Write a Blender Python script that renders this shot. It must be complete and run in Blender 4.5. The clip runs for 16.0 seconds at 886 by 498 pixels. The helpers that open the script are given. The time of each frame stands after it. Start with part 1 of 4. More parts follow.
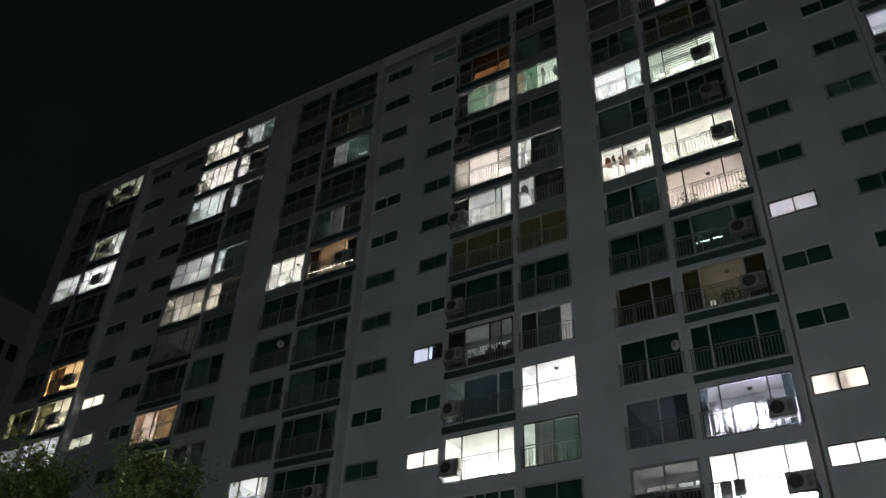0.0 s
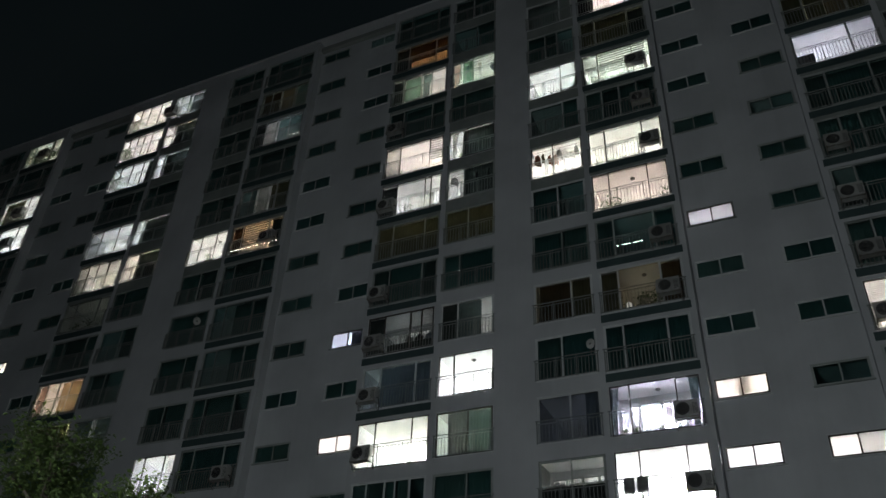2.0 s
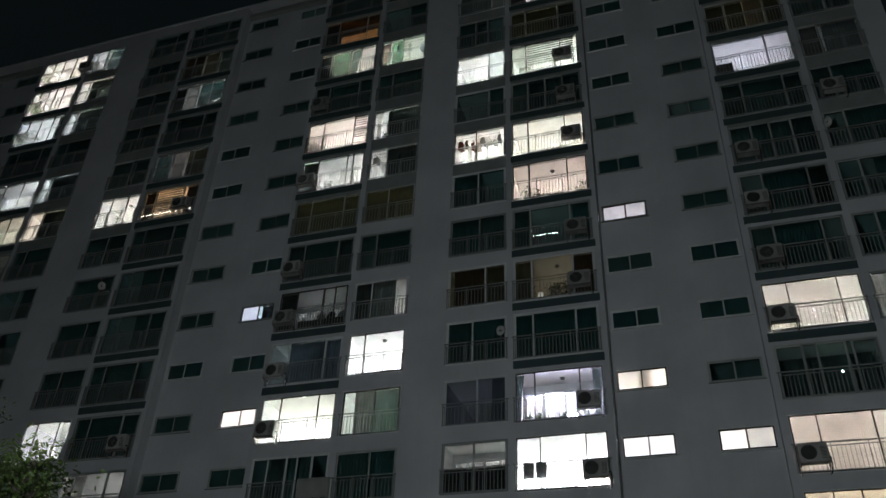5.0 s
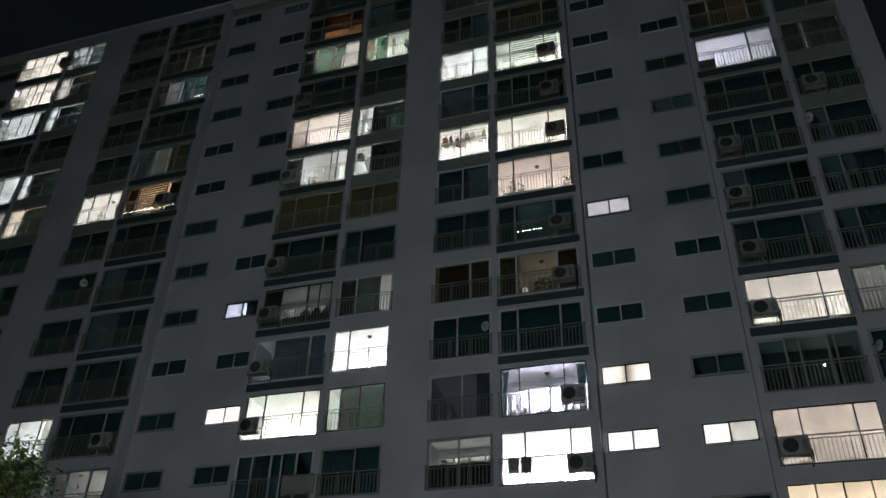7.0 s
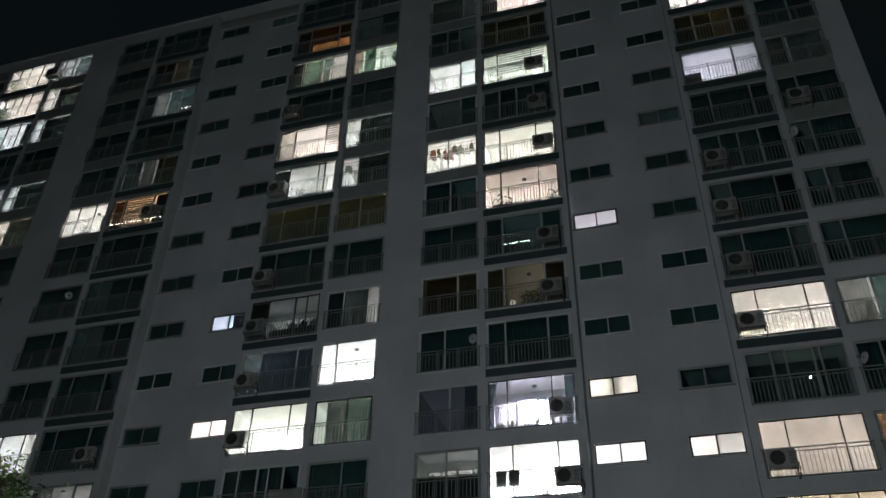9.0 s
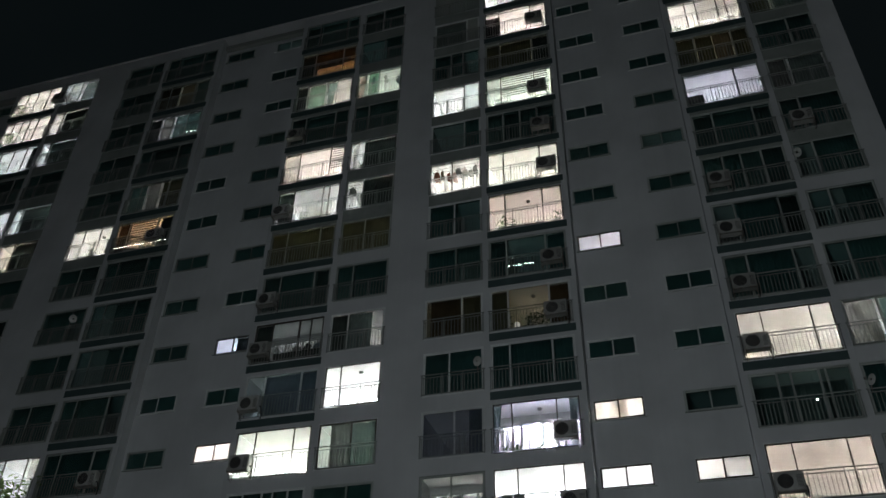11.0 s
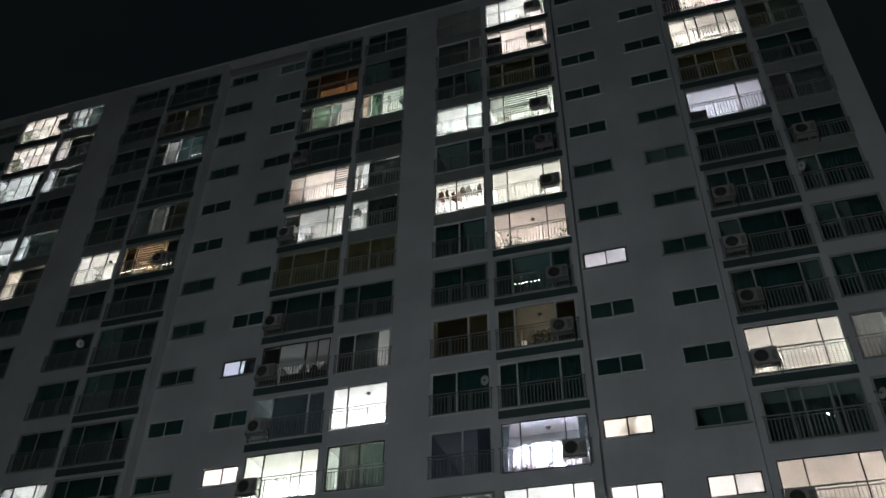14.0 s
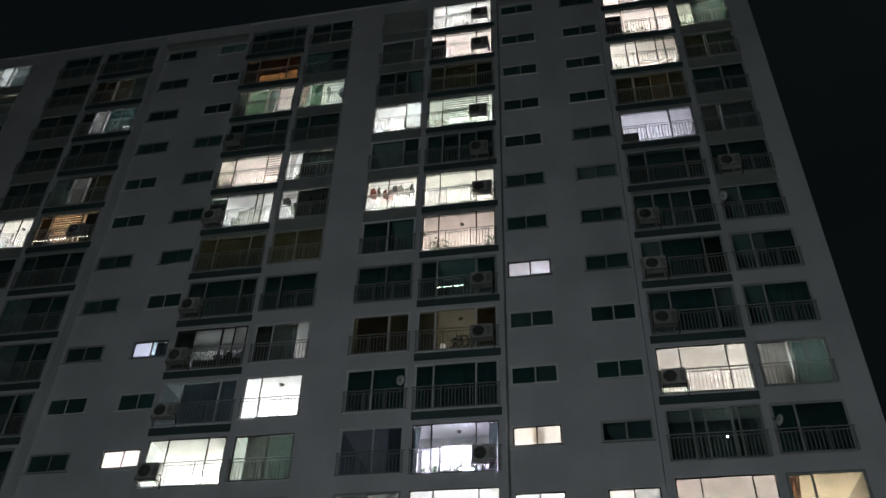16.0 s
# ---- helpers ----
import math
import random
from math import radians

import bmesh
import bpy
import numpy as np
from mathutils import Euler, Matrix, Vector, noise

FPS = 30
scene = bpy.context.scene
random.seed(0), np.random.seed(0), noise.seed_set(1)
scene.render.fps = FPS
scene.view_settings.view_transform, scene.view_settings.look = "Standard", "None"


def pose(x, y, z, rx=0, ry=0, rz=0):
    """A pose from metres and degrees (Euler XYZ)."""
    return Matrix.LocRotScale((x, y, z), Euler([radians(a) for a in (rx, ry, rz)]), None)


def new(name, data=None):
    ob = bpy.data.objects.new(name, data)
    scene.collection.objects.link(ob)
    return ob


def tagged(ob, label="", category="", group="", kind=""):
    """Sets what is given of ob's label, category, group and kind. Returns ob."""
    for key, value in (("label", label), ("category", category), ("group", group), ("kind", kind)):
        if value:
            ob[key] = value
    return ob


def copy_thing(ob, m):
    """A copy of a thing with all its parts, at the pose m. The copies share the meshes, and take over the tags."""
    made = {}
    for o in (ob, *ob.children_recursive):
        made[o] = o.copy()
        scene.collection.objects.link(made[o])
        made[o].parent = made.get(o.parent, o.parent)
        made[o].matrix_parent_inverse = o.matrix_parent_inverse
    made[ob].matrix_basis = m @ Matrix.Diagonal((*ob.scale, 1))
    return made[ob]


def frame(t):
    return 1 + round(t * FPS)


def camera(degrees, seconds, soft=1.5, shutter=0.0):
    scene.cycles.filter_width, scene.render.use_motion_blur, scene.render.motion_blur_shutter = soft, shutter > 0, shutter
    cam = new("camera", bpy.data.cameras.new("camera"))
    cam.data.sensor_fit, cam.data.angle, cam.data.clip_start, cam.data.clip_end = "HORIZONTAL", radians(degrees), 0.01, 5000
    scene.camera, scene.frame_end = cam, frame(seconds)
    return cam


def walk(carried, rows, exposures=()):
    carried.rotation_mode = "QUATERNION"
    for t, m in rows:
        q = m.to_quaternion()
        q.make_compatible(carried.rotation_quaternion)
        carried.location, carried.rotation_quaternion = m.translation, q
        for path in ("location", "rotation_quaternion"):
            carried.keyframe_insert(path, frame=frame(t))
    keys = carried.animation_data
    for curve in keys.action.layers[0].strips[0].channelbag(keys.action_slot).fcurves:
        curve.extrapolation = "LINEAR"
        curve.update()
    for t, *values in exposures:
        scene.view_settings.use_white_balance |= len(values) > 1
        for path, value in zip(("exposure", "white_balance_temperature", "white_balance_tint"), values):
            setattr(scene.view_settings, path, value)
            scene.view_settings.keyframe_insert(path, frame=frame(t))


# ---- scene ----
cam = camera(56.20, 16.0, soft=1.5)
PATH = [
    (0.0, pose(-0.000, -30.708, 1.600, 125.596, -2.205, 30.747)),
    (0.5, pose(0.002, -30.708, 1.597, 125.416, -2.180, 30.372)),
    (1.0, pose(0.009, -30.710, 1.587, 125.258, -2.242, 29.828)),
    (1.5, pose(0.017, -30.714, 1.573, 125.200, -2.251, 28.183)),
    (2.0, pose(0.031, -30.720, 1.553, 125.099, -2.282, 24.435)),
    (2.5, pose(0.048, -30.724, 1.535, 124.824, -2.137, 22.842)),
    (3.0, pose(0.064, -30.721, 1.527, 124.673, -2.108, 21.000)),
    (3.5, pose(0.081, -30.717, 1.519, 124.657, -2.348, 19.077)),
    (4.0, pose(0.095, -30.713, 1.514, 124.453, -2.403, 18.358)),
    (6.5, pose(0.108, -30.710, 1.510, 123.895, -1.503, 17.153)),
    (7.0, pose(0.117, -30.704, 1.510, 123.868, -1.406, 16.976)),
    (7.5, pose(0.123, -30.700, 1.514, 123.959, -1.365, 16.796)),
    (8.0, pose(0.129, -30.697, 1.521, 124.141, -1.159, 16.560)),
    (8.5, pose(0.134, -30.694, 1.529, 124.554, -1.030, 16.449)),
    (9.0, pose(0.142, -30.694, 1.538, 124.709, -0.958, 16.298)),
    (11.5, pose(0.149, -30.690, 1.551, 126.728, -0.994, 16.759)),
    (12.0, pose(0.158, -30.689, 1.564, 127.141, -0.941, 16.887)),
    (12.5, pose(0.165, -30.689, 1.576, 127.342, -0.886, 17.039)),
    (13.0, pose(0.173, -30.693, 1.586, 127.476, -0.886, 17.093)),
    (13.5, pose(0.178, -30.699, 1.590, 127.467, -0.717, 17.274)),
    (14.0, pose(0.186, -30.711, 1.591, 127.465, -0.506, 17.517)),
    (14.5, pose(0.195, -30.724, 1.591, 127.418, -0.413, 17.194)),
    (15.0, pose(0.206, -30.737, 1.590, 127.402, -1.288, 15.127)),
    (15.5, pose(0.216, -30.744, 1.591, 127.531, -1.250, 12.878)),
    (16.0, pose(0.221, -30.749, 1.591, 127.547, -1.384, 10.552)),
]
walk(cam, PATH)

# ---------------------------------------------------------------- light
world = bpy.data.worlds.new("night_sky")
scene.world = world
world.use_nodes = True
wn, wl = world.node_tree.nodes, world.node_tree.links
sky_bg = wn["Background"]
sky_bg.inputs["Strength"].default_value = 1.0
sky_co = wn.new("ShaderNodeTexCoord")
sky_cloud = wn.new("ShaderNodeTexNoise")
sky_cloud.inputs["Scale"].default_value = 2.2
sky_cloud.inputs["Detail"].default_value = 3.0
sky_ramp = wn.new("ShaderNodeValToRGB")
sky_ramp.color_ramp.elements[0].position, sky_ramp.color_ramp.elements[1].position = 0.35, 0.75
sky_ramp.color_ramp.elements[0].color = (0.0017, 0.0031, 0.0037, 1)
sky_ramp.color_ramp.elements[1].color = (0.0036, 0.0049, 0.0053, 1)
wl.new(sky_co.outputs["Generated"], sky_cloud.inputs["Vector"])
wl.new(sky_cloud.outputs["Fac"], sky_ramp.inputs["Fac"])
wl.new(sky_ramp.outputs["Color"], sky_bg.inputs["Color"])

STREET_LAMPS = [(-6.0, -36.0, 5600), (45.0, -20.0, 2000)]     # place and power
ROOM = 11.5         # strength of every room lamp

# ---------------------------------------------------------------- materials
def shader(name, rough=0.6, metal=0.0):
    m = bpy.data.materials.new(name)
    m.use_nodes = True
    b = m.node_tree.nodes["Principled BSDF"]
    b.inputs["Roughness"].default_value, b.inputs["Metallic"].default_value = rough, metal
    return m, m.node_tree.nodes, m.node_tree.links, b


def surface(name, c1, c2, rough=0.6, metal=0.0, scale=3.0, fine=40.0, bump=0.15, streak=0.0, random_tone=0.0, translucent=0.0):
    """Two tones mixed by broad stains, a fine grain in relief, optional rain streaks and a tone of its own for each object."""
    m, n, l, b = shader(name, rough, metal)
    co = n.new("ShaderNodeNewGeometry") if streak else n.new("ShaderNodeTexCoord")
    where = co.outputs["Position"] if streak else co.outputs["Object"]
    big, small = n.new("ShaderNodeTexNoise"), n.new("ShaderNodeTexNoise")
    big.inputs["Scale"].default_value, big.inputs["Detail"].default_value = scale, 6.0
    small.inputs["Scale"].default_value, small.inputs["Detail"].default_value = fine, 4.0
    l.new(where, big.inputs["Vector"])
    l.new(where, small.inputs["Vector"])
    mix = n.new("ShaderNodeMix")
    mix.data_type = "RGBA"
    mix.inputs["A"].default_value, mix.inputs["B"].default_value = (*c1, 1), (*c2, 1)
    fac = n.new("ShaderNodeMath")
    fac.operation = "MULTIPLY_ADD"
    l.new(big.outputs["Fac"], fac.inputs[0])
    fac.inputs[1].default_value, fac.inputs[2].default_value = 2.4, -0.7
    fac.use_clamp = True
    last = fac.outputs[0]
    if streak:
        mp = n.new("ShaderNodeMapping")
        mp.inputs["Scale"].default_value = (5.0, 5.0, 0.22)
        st = n.new("ShaderNodeTexNoise")
        st.inputs["Scale"].default_value, st.inputs["Detail"].default_value = 1.0, 5.0
        l.new(where, mp.inputs["Vector"])
        l.new(mp.outputs["Vector"], st.inputs["Vector"])
        add = n.new("ShaderNodeMath")
        add.operation = "MULTIPLY_ADD"
        add.use_clamp = True
        l.new(st.outputs["Fac"], add.inputs[0])
        add.inputs[1].default_value = streak
        l.new(last, add.inputs[2])
        last = add.outputs[0]
    l.new(last, mix.inputs["Factor"])
    colour = mix.outputs["Result"]
    if random_tone:
        oi, hs = n.new("ShaderNodeObjectInfo"), n.new("ShaderNodeHueSaturation")
        mr = n.new("ShaderNodeMapRange")
        mr.inputs["To Min"].default_value, mr.inputs["To Max"].default_value = 1 - random_tone, 1 + random_tone
        l.new(oi.outputs["Random"], mr.inputs["Value"])
        l.new(mr.outputs["Result"], hs.inputs["Value"])
        l.new(colour, hs.inputs["Color"])
        colour = hs.outputs["Color"]
    l.new(colour, b.inputs["Base Color"])
    rr = n.new("ShaderNodeMapRange")
    rr.inputs["To Min"].default_value, rr.inputs["To Max"].default_value = max(rough - 0.1, 0.05), min(rough + 0.12, 1)
    l.new(small.outputs["Fac"], rr.inputs["Value"])
    l.new(rr.outputs["Result"], b.inputs["Roughness"])
    if bump:
        bp = n.new("ShaderNodeBump")
        bp.inputs["Strength"].default_value, bp.inputs["Distance"].default_value = bump, 0.01
        l.new(small.outputs["Fac"], bp.inputs["Height"])
        l.new(bp.outputs["Normal"], b.inputs["Normal"])
    if translucent:
        tr, ms = n.new("ShaderNodeBsdfTranslucent"), n.new("ShaderNodeMixShader")
        l.new(colour, tr.inputs["Color"])
        ms.inputs[0].default_value = translucent
        l.new(b.outputs[0], ms.inputs[1])
        l.new(tr.outputs[0], ms.inputs[2])
        l.new(ms.outputs[0], n["Material Output"].inputs["Surface"])
    return m


def glass(name, tint, gloss=0.05, frost=0.0, frost_col=(0.7, 0.72, 0.7)):
    """A thin pane: clear with a tint, a little gloss by Fresnel, and a share of frosting."""
    m = bpy.data.materials.new(name)
    m.use_nodes = True
    n, l = m.node_tree.nodes, m.node_tree.links
    n.remove(n["Principled BSDF"])
    tp, gl, fr, ms = (n.new(k) for k in ("ShaderNodeBsdfTransparent", "ShaderNodeBsdfGlossy", "ShaderNodeLayerWeight", "ShaderNodeMixShader"))
    p5, sch = n.new("ShaderNodeMath"), n.new("ShaderNodeMath")
    p5.operation, sch.operation = "POWER", "MULTIPLY_ADD"
    p5.inputs[1].default_value, sch.inputs[1].default_value, sch.inputs[2].default_value = 5.0, 0.95, 0.04
    dirt = n.new("ShaderNodeTexNoise")
    co = n.new("ShaderNodeTexCoord")
    dirt.inputs["Scale"].default_value, dirt.inputs["Detail"].default_value = 1.6, 5.0
    l.new(co.outputs["Object"], dirt.inputs["Vector"])
    mixc = n.new("ShaderNodeMix")
    mixc.data_type = "RGBA"
    mixc.inputs["A"].default_value = (*tint, 1)
    mixc.inputs["B"].default_value = (*(c * 0.82 for c in tint), 1)
    l.new(dirt.outputs["Fac"], mixc.inputs["Factor"])
    l.new(mixc.outputs["Result"], tp.inputs["Color"])
    fr.inputs["Blend"].default_value = 0.5
    l.new(fr.outputs["Facing"], p5.inputs[0])
    l.new(p5.outputs[0], sch.inputs[0])
    gl.inputs["Roughness"].default_value = gloss
    base = tp.outputs[0]
    if frost:
        tl, df, ma, mb = (n.new(k) for k in ("ShaderNodeBsdfTranslucent", "ShaderNodeBsdfDiffuse", "ShaderNodeMixShader", "ShaderNodeMixShader"))
        tl.inputs["Color"].default_value = df.inputs["Color"].default_value = (*frost_col, 1)
        ma.inputs[0].default_value = 0.25
        l.new(tl.outputs[0], ma.inputs[1])
        l.new(df.outputs[0], ma.inputs[2])
        mb.inputs[0].default_value = frost
        l.new(base, mb.inputs[1])
        l.new(ma.outputs[0], mb.inputs[2])
        base = mb.outputs[0]
    l.new(sch.outputs[0], ms.inputs[0])
    l.new(base, ms.inputs[1])
    l.new(gl.outputs[0], ms.inputs[2])
    l.new(ms.outputs[0], n["Material Output"].inputs["Surface"])
    return m


def glow(name, colour, strength):
    m = bpy.data.materials.new(name)
    m.use_nodes = True
    n, l = m.node_tree.nodes, m.node_tree.links
    n.remove(n["Principled BSDF"])
    e = n.new("ShaderNodeEmission")
    e.inputs["Color"].default_value, e.inputs["Strength"].default_value = (*colour, 1), strength
    l.new(e.outputs[0], n["Material Output"].inputs["Surface"])
    return m


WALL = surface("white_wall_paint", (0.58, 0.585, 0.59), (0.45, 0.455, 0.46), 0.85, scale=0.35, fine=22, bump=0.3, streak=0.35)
# BAND is grey-green, darkened so upper parapets carry the railing shade in colour.
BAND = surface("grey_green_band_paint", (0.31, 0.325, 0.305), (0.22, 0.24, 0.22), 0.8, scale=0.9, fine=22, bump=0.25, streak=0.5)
TEAL = surface("dark_teal_paint", (0.036, 0.062, 0.062), (0.052, 0.082, 0.080), 0.7, scale=1.2, fine=25, bump=0.2, streak=0.25)
ROOM_WALL = surface("room_wallpaper", (0.76, 0.76, 0.75), (0.69, 0.69, 0.68), 0.9, scale=1.0, fine=12, bump=0.0)
CEIL = surface("ceiling_paper", (0.80, 0.80, 0.79), (0.75, 0.75, 0.74), 0.9, scale=1.2, fine=12, bump=0.0)
ROOF = surface("roof_screed", (0.22, 0.24, 0.22), (0.30, 0.30, 0.28), 0.9, scale=0.6, fine=12, bump=0.4)
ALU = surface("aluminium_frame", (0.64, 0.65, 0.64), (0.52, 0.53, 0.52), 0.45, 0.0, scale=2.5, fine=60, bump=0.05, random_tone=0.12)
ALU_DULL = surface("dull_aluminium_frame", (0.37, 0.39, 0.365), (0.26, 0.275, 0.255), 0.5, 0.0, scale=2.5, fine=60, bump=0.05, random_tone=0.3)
# Sash brown for lit rooms, with the dark outline against lamplight painted in.
ALU_DARK = surface("brown_silhouette_frame", (0.09, 0.075, 0.065), (0.06, 0.05, 0.045), 0.45, 0.2, scale=2.5, fine=60, bump=0.05, random_tone=0.2)
RAIL = surface("painted_rail_steel", (0.30, 0.315, 0.30), (0.20, 0.21, 0.20), 0.5, 0.0, scale=4, fine=50, bump=0.1, random_tone=0.1)
CLEAR = glass("clear_glass", (0.955, 0.965, 0.955))
# GREEN and TINTED go to unlit panes, carrying their greenish shade as a tint.
GREEN = glass("unlit_green_glass", (0.76, 0.89, 0.88))
TINTED = glass("unlit_tinted_glass", (0.82, 0.91, 0.895))
MILK = glass("milky_glass", (0.7, 0.7, 0.7), 0.2, 0.97, (0.88, 0.88, 0.88))
FROST = glass("frosted_glass", (0.6, 0.66, 0.64), 0.2, 0.55)
SHELL = surface("cream_ac_casing", (0.40, 0.395, 0.375), (0.28, 0.275, 0.255), 0.55, scale=3, fine=30, bump=0.1, streak=0.5, random_tone=0.25)
DARK = surface("dark_plastic", (0.025, 0.026, 0.028), (0.05, 0.05, 0.05), 0.5, scale=6, fine=60)
STEEL = surface("galvanised_bracket", (0.34, 0.34, 0.33), (0.22, 0.19, 0.16), 0.5, 0.6, scale=6, fine=50)
DISH = surface("pale_dish_metal", (0.60, 0.60, 0.58), (0.42, 0.41, 0.38), 0.5, 0.1, scale=4, fine=40)
CLOTH = {
    "white": surface("white_curtain", (0.75, 0.74, 0.71), (0.64, 0.63, 0.60), 0.9, scale=2, fine=120, translucent=0.5),
    "beige": surface("beige_curtain", (0.50, 0.42, 0.30), (0.40, 0.33, 0.23), 0.9, scale=2, fine=120, translucent=0.35),
    "olive": surface("olive_curtain", (0.24, 0.235, 0.15), (0.18, 0.175, 0.115), 0.9, scale=2, fine=120, translucent=0.3),
    "brown": surface("brown_curtain", (0.185, 0.135, 0.08), (0.125, 0.09, 0.055), 0.9, scale=2, fine=120, translucent=0.3),
    "blue": surface("grey_blue_curtain", (0.32, 0.37, 0.42), (0.24, 0.28, 0.33), 0.9, scale=2, fine=120, translucent=0.4),
    # dusk, teal and sea also serve as the sheets that brighten unlit panes.
    "dusk": surface("dark_grey_curtain", (0.30, 0.36, 0.35), (0.23, 0.28, 0.27), 0.9, scale=2, fine=120, translucent=0.3),
    "teal": surface("teal_curtain", (0.29, 0.42, 0.41), (0.23, 0.34, 0.335), 0.9, scale=2, fine=120, translucent=0.3),
    "sea": surface("grey_green_curtain", (0.40, 0.53, 0.51), (0.32, 0.43, 0.41), 0.9, scale=2, fine=120, translucent=0.35),
    "green": surface("mint_curtain", (0.36, 0.52, 0.42), (0.28, 0.42, 0.33), 0.9, scale=2, fine=120, translucent=0.45),
    "pink": surface("pale_pink_curtain", (0.66, 0.50, 0.45), (0.55, 0.41, 0.37), 0.9, scale=2, fine=120, translucent=0.45),
    "rust": surface("rust_garment", (0.28, 0.11, 0.07), (0.20, 0.075, 0.05), 0.9, scale=4, fine=120, translucent=0.2),
    "grey": surface("grey_garment", (0.34, 0.34, 0.33), (0.24, 0.24, 0.24), 0.9, scale=4, fine=120, translucent=0.3),
    # night: added dark sheets, painting in the window parts that stay unlit.
    "night": surface("unlit_part_sheet", (0.075, 0.09, 0.085), (0.10, 0.118, 0.11), 0.9, scale=2, fine=120),
    "black": surface("dark_garment", (0.03, 0.03, 0.035), (0.05, 0.05, 0.05), 0.9, scale=4, fine=120),
}
SLAT = surface("white_blind_slat", (0.80, 0.79, 0.77), (0.72, 0.71, 0.69), 0.6, scale=3, fine=80, translucent=0.55)
SLAT_DIM = surface("grey_wooden_slat", (0.30, 0.28, 0.26), (0.22, 0.21, 0.19), 0.7, scale=3, fine=80)
WOOD = surface("laminate_floor", (0.44, 0.41, 0.37), (0.36, 0.335, 0.30), 0.5, scale=1.5, fine=30)
LEAF = surface("tree_leaf", (0.08, 0.135, 0.03), (0.12, 0.175, 0.05), 0.55, scale=0.7, fine=8, bump=0.0, translucent=0.3)
POT_LEAF = surface("house_plant_leaf", (0.04, 0.085, 0.025), (0.07, 0.12, 0.04), 0.5, scale=3, fine=20, bump=0.0, translucent=0.25)
BARK = surface("grey_bark", (0.12, 0.10, 0.075), (0.07, 0.058, 0.045), 0.95, scale=4, fine=25, bump=0.8)
POT = surface("clay_pot", (0.28, 0.14, 0.08), (0.20, 0.10, 0.06), 0.8, scale=6, fine=40)
PAVE = surface("paving", (0.16, 0.155, 0.15), (0.10, 0.10, 0.098), 0.9, scale=0.8, fine=8, bump=0.4)
GRASS = surface("grass_lawn", (0.035, 0.055, 0.018), (0.06, 0.075, 0.03), 0.95, scale=0.5, fine=14, bump=0.8)
NUMBER = surface("dark_blue_lettering", (0.02, 0.03, 0.05), (0.03, 0.04, 0.06), 0.8)

LAMP_GLOW = {}


def lamp_glow(colour, strength):
    key = (colour, strength)
    if key not in LAMP_GLOW:
        LAMP_GLOW[key] = glow("lamp_diffuser", colour, strength * ROOM)
    return LAMP_GLOW[key]


# ---------------------------------------------------------------- mesh helpers
def box(bm, x0, x1, y0, y1, z0, z1):
    v = [bm.verts.new((x, y, z)) for x in (min(x0, x1), max(x0, x1)) for y in (y0, y1) for z in (z0, z1)]
    for f in ((0, 1, 3, 2), (4, 6, 7, 5), (0, 4, 5, 1), (2, 3, 7, 6), (0, 2, 6, 4), (1, 5, 7, 3)):
        bm.faces.new([v[i] for i in f])


def rod(bm, a, b, r, sides=8, r2=None):
    a, b = Vector(a), Vector(b)
    q = (b - a).to_track_quat("Z", "Y")
    ring = lambda c, rad: [bm.verts.new(c + q @ Vector((rad * math.cos(2 * math.pi * i / sides), rad * math.sin(2 * math.pi * i / sides), 0))) for i in range(sides)]
    p, s = ring(a, r), ring(b, r if r2 is None else r2)
    for i in range(sides):
        bm.faces.new((p[i], p[(i + 1) % sides], s[(i + 1) % sides], s[i]))
    bm.faces.new(p[::-1])
    bm.faces.new(s)


def mesh_of(bm, name, mats, smooth=False, bevel=0.0):
    if bevel:
        bmesh.ops.bevel(bm, geom=bm.edges[:], offset=bevel, segments=2, affect="EDGES", clamp_overlap=True)
    me = bpy.data.meshes.new(name)
    bm.to_mesh(me)
    bm.free()
    for m in (mats if isinstance(mats, (list, tuple)) else [mats]):
        me.materials.append(m)
    if smooth:
        me.polygons.foreach_set("use_smooth", [True] * len(me.polygons))
    me.update()
    return me


def part(name, bm, material, parent, label="", smooth=False, bevel=0.0):
    ob = new(name, mesh_of(bm, name, material, smooth, bevel))
    ob.parent = parent
    return tagged(ob, label)


def piece(name, me, parent, at=(0, 0, 0)):
    ob = new(name, me)
    ob.parent = parent
    ob.location = at
    return ob


def thing(name, at, label, category, group=""):
    ob = new(name)
    ob.location = at
    ob.empty_display_size = 0.2
    return tagged(ob, label, category, group)


def structure(name, bm, material, label, category, bevel=0.0):
    return tagged(new(name, mesh_of(bm, name, material, bevel=bevel)), label, category, kind="structure")


# ---------------------------------------------------------------- plan of the block
STOREY, HEAD = 2.8, 30.63        # floor to floor; window head of storey 0 (the eleventh floor)
LOW, TOP = -10, 5                # lowest and highest storey
AXES = (-0.3, -22.14, -45.0)     # mirror lines of the three stair groups
BAYS = {1: (AXES[0], 1), 2: (AXES[0], -1), 3: (AXES[1], 1), 4: (AXES[1], -1), 5: (AXES[2] + 0.55, 1), 6: (AXES[2], -1)}
SET_BACK = 0.6                   # the bedroom wall stands this far behind the balcony front
EDGE, W0, W1, N0, N1, END = 2.95, 3.23, 6.9, 7.2, 9.95, 11.13
LEFT, RIGHT = AXES[2] - END - 0.5, AXES[0] + END
ROOF_Z = HEAD + STOREY * TOP + 0.94
DEPTH = 7.0


def head(k):
    return HEAD + STOREY * k


def bx(bay, u):
    axis, side = BAYS[bay]
    return axis + side * u


# ---------------------------------------------------------------- ground
bm = bmesh.new()
box(bm, -600, 600, -600, 900, -0.4, 0.0)
structure("ground", bm, GRASS, "dark night lawn and open ground round the block", "ground")
bm = bmesh.new()
